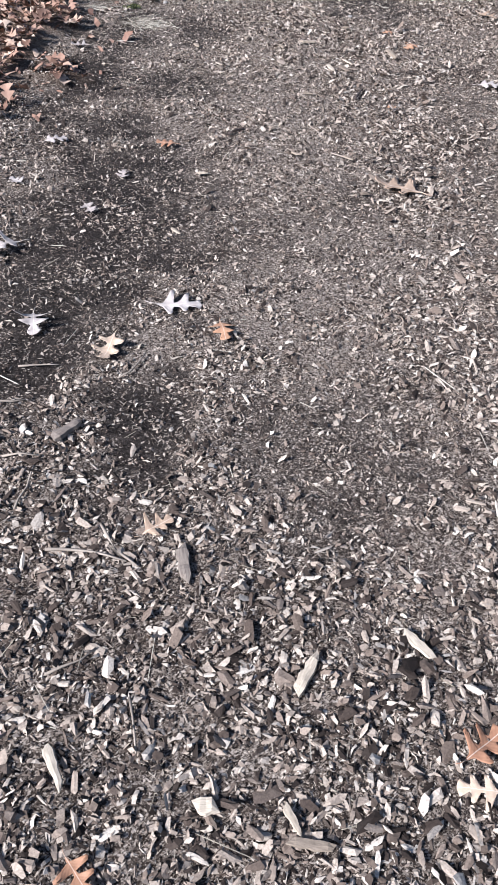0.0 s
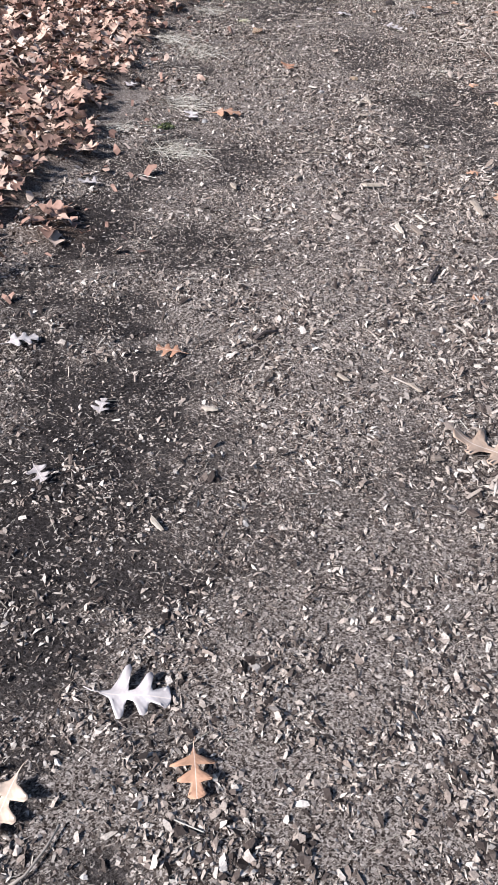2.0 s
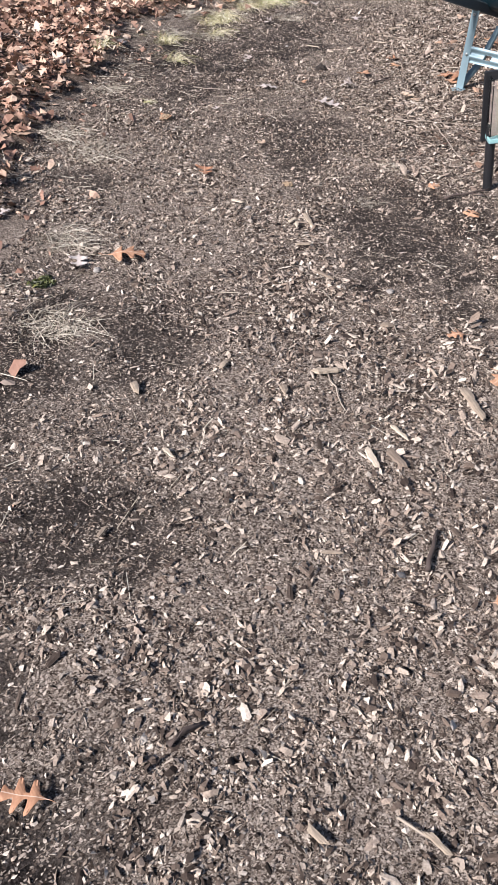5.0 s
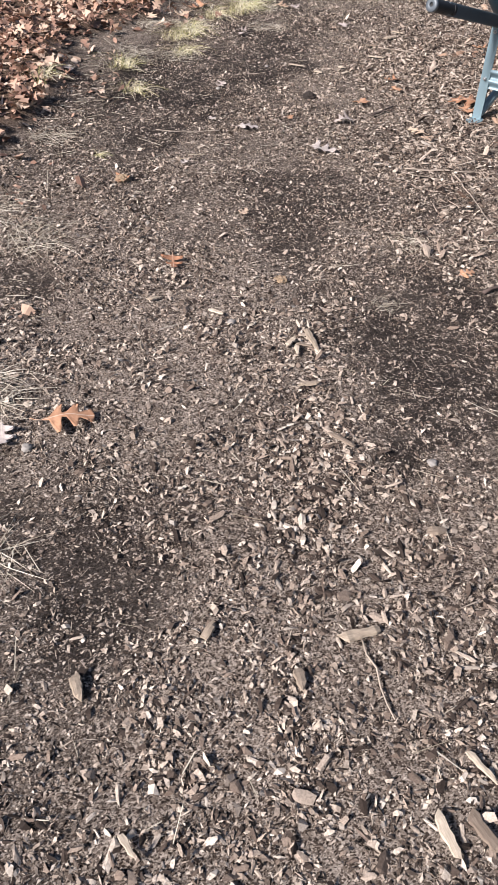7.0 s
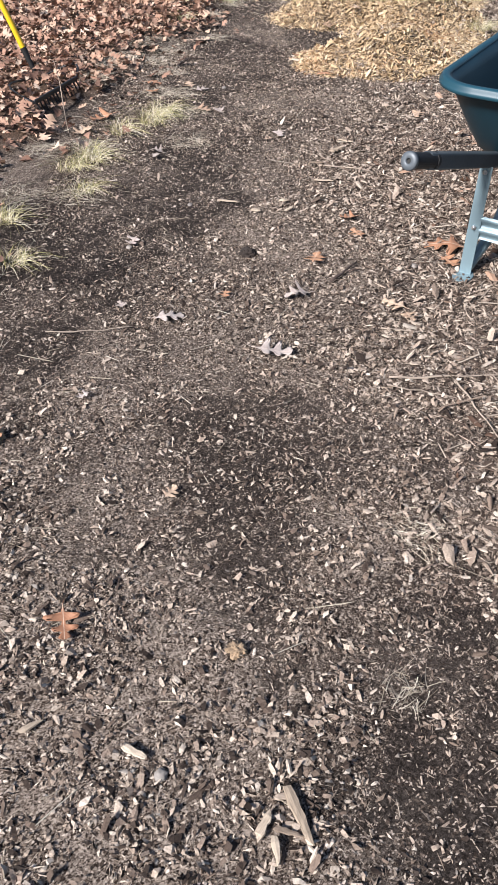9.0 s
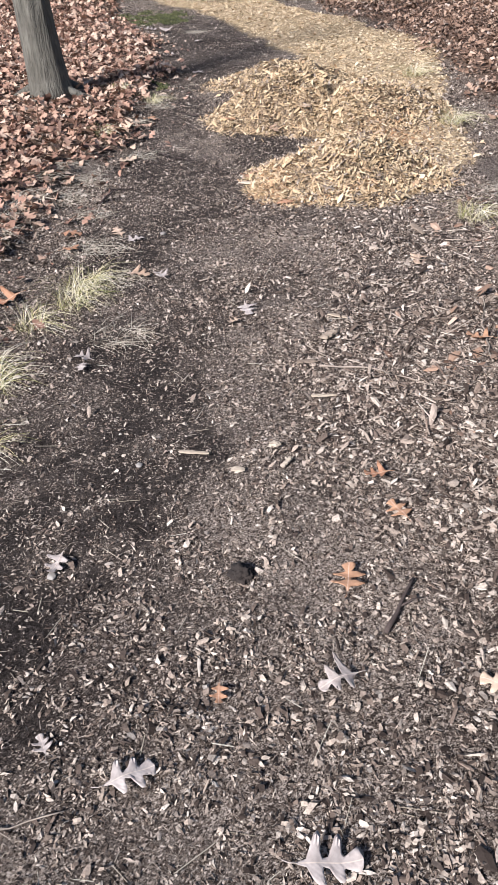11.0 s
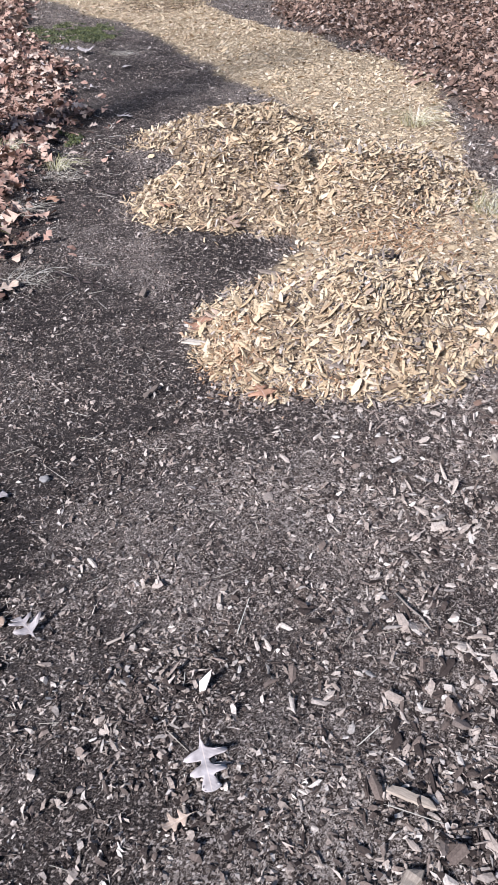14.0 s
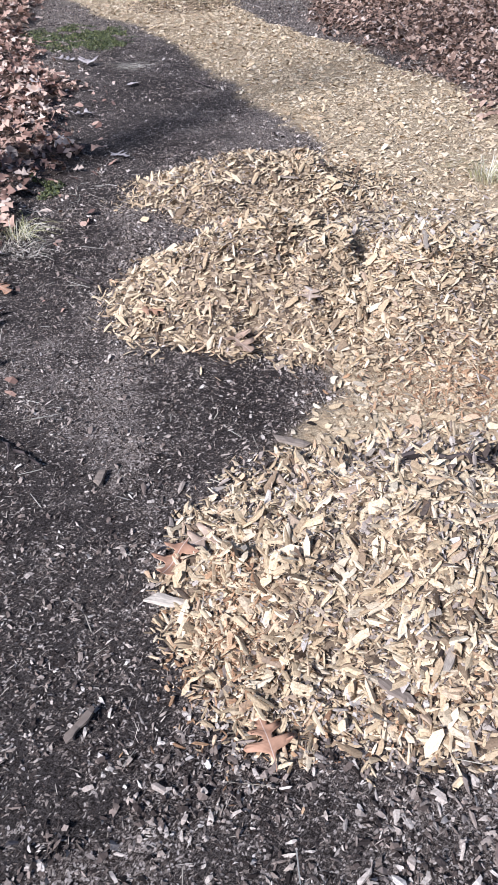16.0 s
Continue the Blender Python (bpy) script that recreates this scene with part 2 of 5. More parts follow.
black_metal = painted("black powder coated steel", (0.014, 0.014, 0.016), 0.5, 0.1, 200, 0.0004, 0.2)
paper_mat = painted("faded leaflet paper", (0.55, 0.42, 0.36), 0.8, 0, 40, 0.0004, 0.3)
aqua_mat = painted("aqua plastic edge", (0.30, 0.52, 0.52), 0.35, 0, 100, 0.0003, 0.15)
clear_mat, ct, cp = nodes_of("clear acrylic")
cp.inputs["Transmission Weight"].default_value, cp.inputs["Roughness"].default_value = 1.0, 0.08
cp.inputs["Base Color"].default_value, cp.inputs["IOR"].default_value = (0.93, 0.97, 0.97, 1), 1.3


# ---- building helpers ----
def part(name, bm, material, parent, label=""):
    me = bpy.data.meshes.new(name)
    bm.normal_update()
    bm.to_mesh(me)
    bm.free()
    me.materials.append(material)
    ob = new(name, me)
    ob.parent = parent
    if label:
        ob["label"] = label
    return ob


def smooth(ob, on=True):
    ob.data.polygons.foreach_set("use_smooth", [on] * len(ob.data.polygons))
    return ob


def mesh_arrays(name, verts, quads, material):
    """A mesh from arrays of places and of equal-sized faces."""
    n, size = quads.shape
    me = bpy.data.meshes.new(name)
    me.vertices.add(len(verts))
    me.vertices.foreach_set("co", verts.astype(np.float32).ravel())
    me.loops.add(n * size)
    me.loops.foreach_set("vertex_index", quads.astype(np.int32).ravel())
    me.polygons.add(n)
    me.polygons.foreach_set("loop_start", np.arange(0, n * size, size, dtype=np.int32))
    me.update(calc_edges=True)
    me.polygons.foreach_set("use_smooth", np.zeros(n, dtype=bool))
    me.materials.append(material)
    return me


def add_box(bm, size, m=Matrix(), bevel=0.0):
    made = bmesh.ops.create_cube(bm, size=1, matrix=m @ Matrix.Diagonal((*size, 1)))["verts"]
    if bevel:
        edges = list({e for v in made for e in v.link_edges})
        bmesh.ops.bevel(bm, geom=edges, offset=bevel, segments=2, profile=0.5, affect="EDGES")


def add_rod(bm, a, b, r0, r1, sides=12):
    a, b = Vector(a), Vector(b)
    m = Matrix.Translation((a + b) / 2) @ (b - a).to_track_quat("Z", "Y").to_matrix().to_4x4()
    bmesh.ops.create_cone(bm, cap_ends=True, segments=sides, radius1=r0, radius2=r1, depth=(b - a).length, matrix=m)


def add_tube(bm, points, radii, sides=6, ridge=0.0):
    """A tube with rounded course through points."""
    pts = [Vector(p) for p in points]
    rings = []
    for i, p in enumerate(pts):
        d = (pts[min(i + 1, len(pts) - 1)] - pts[max(i - 1, 0)]).normalized()
        side = d.orthogonal().normalized() if abs(d.z) < 0.9 else (Vector((1, 0, 0)) - d * d.x).normalized()
        up = d.cross(side)
        ring = []
        for k in range(sides):
            a = 2 * math.pi * k / sides
            r = radii[i] * (1 + (ridge * noise.noise(Vector((math.cos(a) * 6, math.sin(a) * 6, p.z * 0.9))) if ridge else 0))
            ring.append(bm.verts.new(p + (side * math.cos(a) + up * math.sin(a)) * r))
        rings.append(ring)
    for r0, r1 in zip(rings, rings[1:]):
        for k in range(sides):
            bm.faces.new((r0[k], r0[(k + 1) % sides], r1[(k + 1) % sides], r1[k]))
    bm.faces.new(rings[0][::-1])
    bm.faces.new(rings[-1])


# ---- lie of the land ----
TABLE = rng.random((256, 256))


def value_noise(x, y, scale, shift=0):
    """Smooth noise between 0 and 1 over the plan."""
    u, v = np.asarray(x) * scale + 37.3 + shift * 17.7, np.asarray(y) * scale + 91.1 + shift * 29.3
    i, j = np.floor(u).astype(int), np.floor(v).astype(int)
    fu, fv = u - i, v - j
    fu, fv = fu * fu * (3 - 2 * fu), fv * fv * (3 - 2 * fv)
    at = lambda a, b: TABLE[a % 256, b % 256]
    return (at(i, j) * (1 - fu) + at(i + 1, j) * fu) * (1 - fv) + (at(i, j + 1) * (1 - fu) + at(i + 1, j + 1) * fu) * fv


def fractal(x, y, scale, shift=0):
    return 0.55 * value_noise(x, y, scale, shift) + 0.3 * value_noise(x, y, scale * 2.3, shift + 1) + 0.15 * value_noise(x, y, scale * 5.1, shift + 2)


def step(a, b, v):
    s = np.clip((v - a) / (b - a), 0, 1)
    return s * s * (3 - 2 * s)


# patches of the path floor: x, y, half width, half length
BARE_NEAR = [
    (-0.11, 3.11, 0.11, 0.21), (-0.45, 3.25, 0.11, 0.15), (-0.42, 3.54, 0.22, 0.23), (-0.19, 3.84, 0.14, 0.09), (-0.32, 4.03, 0.1, 0.15), (-0.48, 4.09, 0.26, 0.47), (-0.42, 4.35, 0.15, 0.16), (-0.57, 4.68, 0.13, 0.22),
    (-0.47, 5.13, 0.23, 0.17), (-0.77, 5.17, 0.17, 0.26), (-0.85, 5.45, 0.18, 0.78), (-0.54, 5.83, 0.12, 0.16), (0.4, 6.57, 0.1, 0.23), (0.31, 6.8, 0.26, 0.54), (0.15, 6.81, 0.12, 0.11)]
BARE_MID = [
    (-0.44, 9.8, 0.16, 0.4), (-0.55, 10.9, 0.22, 0.35), (0.24, 6.85, 0.16, 0.2), (0.17, 6.98, 0.14, 0.13), (-1.04, 7.04, 0.15, 0.12), (-0.13, 7.11, 0.04, 0.08), (-0.16, 7.37, 0.09, 0.17), (-0.23, 7.61, 0.13, 0.22), (-0.11, 7.66, 0.12, 0.18), (-0.29, 7.89, 0.09, 0.11),
    (-0.16, 7.96, 0.2, 0.12), (-0.88, 8.31, 0.16, 0.3), (-0.92, 9.03, 0.4, 0.57), (-0.45, 9.35, 0.18, 0.11), (-0.26, 9.5, 0.09, 0.15), (-0.34, 9.7, 0.14, 0.15), (-0.53, 10.0, 0.15, 0.18)]
BARE_FAR = [
    (-0.39, 11.33, 0.28, 0.29), (-0.09, 11.41, 0.14, 0.11), (0.05, 11.68, 0.11, 0.17), (-0.18, 11.85, 0.25, 0.25), (-0.28, 11.99, 0.31, 0.76), (-0.34, 12.14, 0.28, 0.64), (-0.23, 12.22, 0.22, 0.35), (0.23, 12.45, 0.22, 0.3),
    (0.34, 12.6, 0.26, 0.36), (-0.43, 12.95, 0.23, 0.35), (-0.25, 13.27, 0.26, 0.68), (-0.21, 14.77, 0.24, 1.05), (0.14, 16.0, 0.5, 1.5), (0.46, 16.65, 0.31, 1.04)]
THIN_NEAR = [
    (0.36, 2.92, 0.15, 0.16), (0.31, 3.1, 0.21, 0.18), (-0.07, 3.91, 0.1, 0.18), (0.22, 4.22, 0.2, 0.15), (-0.35, 4.49, 0.17, 0.13), (0.75, 4.66, 0.08, 0.39), (-0.37, 5.21, 0.17, 0.09), (0.73, 5.42, 0.15, 0.62),
    (-0.54, 5.82, 0.17, 0.21), (-0.57, 5.83, 0.18, 0.34), (0.18, 7.08, 0.15, 0.16), (-0.34, 7.77, 0.26, 0.46), (0.04, 7.78, 0.17, 0.19), (0.34, 7.78, 0.12, 0.14)]
THIN_FAR = [
    (-1.12, 8.11, 0.29, 0.27), (-0.93, 8.68, 0.49, 0.7), (-0.71, 8.98, 0.26, 0.48), (-0.52, 9.57, 0.48, 0.69), (-0.49, 9.69, 0.14, 0.15), (-0.51, 10.1, 0.3, 0.56), (-0.44, 10.19, 0.18, 0.14), (0.11, 10.5, 0.13, 0.18),
    (-0.23, 10.74, 0.2, 0.23), (-0.07, 11.09, 0.18, 0.26), (0.33, 11.28, 0.21, 0.17), (-0.35, 11.29, 0.15, 0.2), (-0.09, 11.4, 0.14, 0.13)]
CRUMBS_NEAR = [
    (-0.17, 3.34, 0.11, 0.09), (-0.05, 3.55, 0.16, 0.18), (0.28, 3.83, 0.26, 0.49), (-0.1, 4.39, 0.15, 0.13), (-0.36, 4.77, 0.13, 0.32), (-0.37, 4.83, 0.14, 0.14), (0.1, 5.05, 0.24, 1.02), (0.01, 5.23, 0.14, 0.4),
    (0.03, 5.3, 0.12, 0.1), (-0.63, 5.34, 0.11, 0.41), (-0.65, 5.52, 0.12, 0.16), (-0.19, 5.54, 0.14, 0.32), (-0.3, 5.82, 0.13, 0.19), (-0.46, 6.71, 0.22, 0.41), (-0.52, 6.97, 0.24, 0.52), (-0.34, 7.09, 0.19, 0.24)]
CRUMBS_FAR = [
    (-0.41, 7.1, 0.13, 0.19), (0.04, 7.45, 0.09, 0.11), (-0.53, 7.57, 0.12, 0.24), (-0.64, 8.07, 0.14, 0.26), (-0.35, 8.18, 0.17, 0.21), (0.05, 8.81, 0.17, 0.22), (-0.13, 9.24, 0.16, 0.44), (-0.14, 9.54, 0.06, 0.16),
    (-0.08, 9.9, 0.08, 0.22), (0.12, 10.22, 0.12, 0.15), (-0.11, 10.89, 0.15, 0.23), (0.39, 10.91, 0.12, 0.16), (0.2, 11.04, 0.18, 0.15), (-0.03, 12.5, 0.12, 0.28), (-0.23, 12.78, 0.15, 0.21)]
COARSE_NEAR = [
    (0.22, 2.5, 0.46, 0.33), (-0.24, 2.84, 0.18, 0.16), (0.59, 3.93, 0.15, 0.39), (0.43, 4.54, 0.08, 0.25), (0.38, 4.91, 0.17, 0.27), (0.57, 5.0, 0.23, 0.99), (-0.45, 5.45, 0.15, 0.13), (-0.04, 5.52, 0.16, 0.14),
    (0.16, 5.53, 0.16, 0.18), (0.35, 5.62, 0.21, 0.54), (0.12, 5.8, 0.24, 0.23), (0.06, 6.04, 0.3, 0.28), (-0.0, 6.36, 0.22, 0.22), (-0.23, 6.79, 0.28, 0.1), (-0.59, 6.95, 0.09, 0.13)]
COARSE_FAR = [
    (-0.6, 7.18, 0.1, 0.11), (0.25, 7.46, 0.15, 0.14), (0.47, 7.56, 0.13, 0.4), (0.32, 7.99, 0.2, 0.22), (0.4, 8.47, 0.24, 0.44), (0.47, 9.14, 0.32, 0.42), (-0.12, 9.34, 0.08, 0.12), (0.15, 9.54, 0.22, 0.32),
    (0.32, 9.99, 0.22, 0.32), (0.43, 10.32, 0.24, 0.26), (0.09, 10.53, 0.23, 0.12), (0.44, 10.68, 0.11, 0.23), (0.81, 10.88, 0.12, 0.39), (0.55, 11.05, 0.14, 0.34)]
LITTER_EDGE_Y = (0, 4.8, 5.2, 5.9, 6.7, 7.8, 8.2, 9.2, 9.7, 10.2, 10.7, 11.2, 12.2, 12.5, 13.8, 14.5, 15.5, 16.3, 17, 19, 24)
LITTER_EDGE_X = (-1.2, -1.08, -1.05, -1.13, -1.27, -1.5, -1.42, -1.45, -1.55, -1.3, -1.25, -1.05, -0.92, -0.62, -0.52, -0.28, -0.38, -0.36, -0.75, -0.8, -1.0)
FAR_EDGE_Y = (0, 11.5, 12.4, 13.3, 15.2, 16, 17.8, 18.5, 19.7, 24)
FAR_EDGE_X = (3.0, 2.6, 1.9, 1.95, 2.12, 2.05, 1.75, 1.75, 1.9, 1.6)
SHEET_LEFT_Y = (11.9, 12.3, 12.5, 12.8, 13.4, 13.8, 14.3, 14.75, 15.3, 15.83, 16.46, 17.24, 18.23, 18.84, 20, 24)
SHEET_LEFT_X = (0.75, 0.45, 0.58, 0.63, 0.6, 0.5, 0.75, 1.08, 0.93, 0.77, 0.70, 0.48, 0.2, -0.17, -0.6, -1.6)
SHEET_RIGHT_Y = (11.5, 11.65, 11.96, 12.52, 13.42, 14.9, 15.4, 16.1, 16.5, 17.3, 17.8, 19, 20, 24)
SHEET_RIGHT_X = (0.95, 1.15, 1.38, 1.59, 1.73, 2.15, 2.15, 2.1, 1.95, 1.8, 1.5, 1.16, 0.9, 0.2)
# heaps of fresh chips: x, y, half width, half length, height
HEAPS = [(0.66, 11.81, 0.57, 0.43, 0.23), (0.55, 13.12, 0.60, 0.45, 0.27), (0.60, 14.12, 0.6, 0.42, 0.16), (0.62, 19.4, 0.62, 0.6, 0.12), (1.05, 13.03, 0.6, 0.44, 0.21)]


def blotches(x, y, rows, shift):
    """Irregular patches between 0 and 1."""
    e = np.zeros_like(x)
    wob = (fractal(x, y, 6.0, shift) - 0.5) * 1.2 + (value_noise(x, y, 22, shift + 3) - 0.5) * 0.9
    for cx, cy, a, b in rows:
        e = np.maximum(e, 1 - step(0.6, 1.35, np.sqrt(((x - cx) / a) ** 2 + ((y - cy) / b) ** 2) * 0.9 + wob))
    return e


MAP_X, MAP_Y, CELL = np.arange(-3.0, 4.4, 0.025), np.arange(1.5, 24.6, 0.025), 0.025


def mapped(values):
    """A smooth lookup in a map of the plan."""
    def at(x, y):
        u = np.clip((np.asarray(x, float) + 3.0) / CELL, 0, len(MAP_X) - 1.001)
        v = np.clip((np.asarray(y, float) - 1.5) / CELL, 0, len(MAP_Y) - 1.001)
        i, j = u.astype(int), v.astype(int)
        fu, fv = u - i, v - j
        return (values[j, i] * (1 - fu) + values[j, i + 1] * fu) * (1 - fv) + (values[j + 1, i] * (1 - fu) + values[j + 1, i + 1] * fu) * fv
    return at


PLAN_X, PLAN_Y = np.meshgrid(MAP_X, MAP_Y)
earth_mask = mapped(np.maximum((0.92 - 0.2 * step(11.0, 11.6, PLAN_Y) - 0.27 * np.exp(-((PLAN_Y - 7.6) / 0.6) ** 2)) * blotches(PLAN_X, PLAN_Y, BARE_NEAR + BARE_MID + BARE_FAR, 3), np.maximum(0.55 * blotches(PLAN_X, PLAN_Y, THIN_NEAR + THIN_FAR, 71), 0.5 * step(0.3, 0.6, fractal(PLAN_X, PLAN_Y, 5.0, 75)) * (1 - 0.5 * step(-0.1, 0.5, PLAN_X)) * (np.exp(-((PLAN_Y - 4.1) / 0.45) ** 2) + np.exp(-((PLAN_Y - 10.8) / 0.6) ** 2)))))
pale_mask = mapped(np.maximum(blotches(PLAN_X, PLAN_Y, CRUMBS_NEAR + CRUMBS_FAR, 61), (0.35 + 0.65 * np.exp(-((PLAN_Y - 5.9) / 1.2) ** 2)) * step(0.32, 0.52, fractal(PLAN_X, PLAN_Y, 2.3, 63))))
coarse_patches = mapped(blotches(PLAN_X, PLAN_Y, COARSE_NEAR + COARSE_FAR, 91))


def litter_mask(x, y):
    wob = (fractal(x, y, 3.0, 5) - 0.5) * 0.5
    left = step(-0.08, 0.12, np.interp(y, LITTER_EDGE_Y, LITTER_EDGE_X) - x + wob)
    right = step(-0.1, 0.25, x - np.interp(y, FAR_EDGE_Y, FAR_EDGE_X) + wob)
    far = step(21.5, 23, y)
    return np.maximum(np.maximum(left, right), far)


def sheet_mask(x, y):
    wob = (fractal(x, y, 4.0, 9) - 0.5) * 0.22 + (value_noise(x, y, 22, 12) - 0.5) * 0.08
    inside = np.minimum(x - np.interp(y, SHEET_LEFT_Y, SHEET_LEFT_X), np.interp(y, SHEET_RIGHT_Y, SHEET_RIGHT_X) - x) + wob
    return step(-0.03, 0.06, inside) * step(11.7, 11.95, y)


def heap_shape(x, y, h):
    cx, cy, a, b, top = h
    wob = (fractal(x, y, 3.6, 13) - 0.5) * 0.42 + (value_noise(x, y, 16, 14) - 0.5) * 0.14
    d = np.sqrt(((x - cx) / a) ** 2 + ((y - cy) / b) ** 2) + wob
    return d, top * (1 - step(0.05, 1.05, d)) + 0.07 * (fractal(x, y, 6, 15) - 0.5) * (1 - step(0.7, 1.0, d))


def land(x, y):
    x, y = np.asarray(x, float), np.asarray(y, float)
    z = 0.03 * (fractal(x, y, 0.9, 21) - 0.5) + 0.02 * (fractal(x, y, 6, 23) - 0.5)
    near = np.exp(-((x / 6) ** 2))
    return z * near - 0.015 * earth_mask(x, y) + 0.05 * litter_mask(x, y) + 0.012 * sheet_mask(x, y)


def axis(lo, hi, stride, reach):
    inner = np.arange(lo, hi + stride / 2, stride)
    out = [stride]
    while sum(out) < reach:
        out.append(out[-1] * 1.35)
    out = np.cumsum(out)
    return np.concatenate((inner[0] - out[::-1], inner, inner[-1] + out))


gx, gy = axis(-2.4, 2.8, 0.05, 450), axis(1.6, 21.5, 0.05, 450)
GX, GY = np.meshgrid(gx, gy)
flat_x, flat_y = GX.ravel(), GY.ravel()
gz = land(flat_x, flat_y)
index = np.arange(GX.size).reshape(GX.shape)
quads = np.stack((index[:-1, :-1], index[:-1, 1:], index[1:, 1:], index[1:, :-1]), -1).reshape(-1, 4)
ground_mesh = mesh_arrays("ground", np.stack((flat_x, flat_y, gz), -1), quads, soil_mat)
for key, values in (("soil", earth_mask(flat_x, flat_y)), ("fresh", sheet_mask(flat_x, flat_y) * 0.92), ("litter", litter_mask(flat_x, flat_y)), ("pale", pale_mask(flat_x, flat_y))):
    ground_mesh.attributes.new(key, "FLOAT", "POINT").data.foreach_set("value", values.astype(np.float32))
ground = tagged(smooth(new("ground", ground_mesh)), "trodden dark earth path under weathered wood chip mulch", "ground", kind="structure")



def surface(x, y):
    """The height of the ground's own mesh, with the heaps upon it."""
    x, y = np.asarray(x, float), np.asarray(y, float)
    i = np.clip(np.searchsorted(gx, x) - 1, 0, len(gx) - 2)
    j = np.clip(np.searchsorted(gy, y) - 1, 0, len(gy) - 2)
    fu, fv = (x - gx[i]) / (gx[i + 1] - gx[i]), (y - gy[j]) / (gy[j + 1] - gy[j])
    at = lambda a, b: gz[index[b, a]]
    z = (at(i, j) * (1 - fu) + at(i + 1, j) * fu) * (1 - fv) + (at(i, j + 1) * (1 - fu) + at(i + 1, j + 1) * fu) * fv
    top = np.zeros_like(z)
    for h in HEAPS:
        top = np.maximum(top, heap_shape(x, y, h)[1])
    return z + top


# ---- wood chips ----
CUBE = np.array([(-1, -1, -1), (1, -1, -1), (1, 1, -1), (-1, 1, -1), (-1, -1, 1), (1, -1, 1), (1, 1, 1), (-1, 1, 1)], float) / 2
CUBE_FACES = np.array([(4, 5, 6, 7), (0, 1, 5, 4), (1, 2, 6, 5), (2, 3, 7, 6), (3, 0, 4, 7)])
PLATE = np.array([(-1, -1, 0), (-1, 1, 0), (0.1, 1, 0.9), (0.1, -1, 1.1), (1, 0.8, 0.2), (1, -0.8, 0.1)], float) / 2
PLATE_FACES = np.array([(0, 3, 2, 1), (3, 5, 4, 2)])
FLAKE = np.array([(-1, 0, 0.25), (-0.62, -0.8, 0.3), (0.55, -1, 0.3), (1, 0.1, 0.25), (0.6, 0.9, 0.3), (-0.5, 1, 0.3), (-0.5, 0.1, 1), (0.5, -0.1, 1)], float) / 2
FLAKE_FACES = np.array([(0, 1, 6), (0, 6, 5), (6, 1, 2), (6, 2, 7), (6, 7, 4), (6, 4, 5), (7, 2, 3), (7, 3, 4)])
WEDGE = np.array([(-1, -0.3, 0), (-0.2, 0.5, 0), (1, 0.1, 0), (0.1, -0.2, 1)], float) / 2
WEDGE_FACES = np.array([(0, 3, 1), (1, 3, 2), (2, 3, 0)])


def turned(n, tilt):
    a, b, c = rng.uniform(0, 2 * np.pi, n), rng.normal(0, tilt, n), rng.normal(0, tilt, n)
    ca, sa, cb, sb, cc, sc = np.cos(a), np.sin(a), np.cos(b), np.sin(b), np.cos(c), np.sin(c)
    m = np.empty((n, 3, 3))
    m[:, 0, 0], m[:, 0, 1], m[:, 0, 2] = ca * cb, ca * sb * sc - sa * cc, ca * sb * cc + sa * sc
    m[:, 1, 0], m[:, 1, 1], m[:, 1, 2] = sa * cb, sa * sb * sc + ca * cc, sa * sb * cc - ca * sc
    m[:, 2, 0], m[:, 2, 1], m[:, 2, 2] = -sb, cb * sc, cb * cc
    return m


def scattered(name, x, y, length, width, thick, tilt, material, lift=0.3, form="chip"):
    """Many chips in one mesh, strewn over the surface at x, y."""
    n = len(x)
    shape, faces = {"chip": (CUBE, CUBE_FACES), "plate": (PLATE, PLATE_FACES), "shred": (WEDGE, WEDGE_FACES), "flake": (FLAKE, FLAKE_FACES)}[form]
    k = len(shape)
    v = np.repeat(shape[None], n, 0) * (1 + rng.uniform(-0.28, 0.28, (n, k, 3)))
    if form != "shred":
        for end in (1, -1):
            on = v[:, :, 0] * end > 0.2
            v[:, :, 1] *= np.where(on, rng.uniform(0.6 if form == "flake" else 0.4, 1.0, n)[:, None], 1)
            v[:, :, 1] += np.where(on, rng.uniform(-0.3, 0.3, n)[:, None], 0)
            v[:, :, 2] *= np.where(on, rng.uniform(0.4, 1, n)[:, None], 1)
        v[:, :, 0] += rng.uniform(-0.4, 0.4, n)[:, None] * v[:, :, 1] * (width / length)[:, None]
    v *= np.stack((length, width, thick), -1)[:, None]
    v = np.einsum("nij,nkj->nki", turned(n, tilt), v)
    v[:, :, 0] += x[:, None]
    v[:, :, 1] += y[:, None]
    low = v[:, :, 2].min(1)
    v[:, :, 2] += (surface(x, y) - low * (0.45 + lift))[:, None]
    f = (faces[None] + (np.arange(n) * k)[:, None, None]).reshape(-1, faces.shape[1])
    return mesh_arrays(name, v.reshape(-1, 3), f, material)


def strewn(n, x0, x1, y0, y1, keep):
    """Places over a stretch of the plan, kept by chance keep(x, y)."""
    x, y = rng.uniform(x0, x1, n), rng.uniform(y0, y1, n)
    on = rng.random(n) < keep(x, y)
    return x[on], y[on]


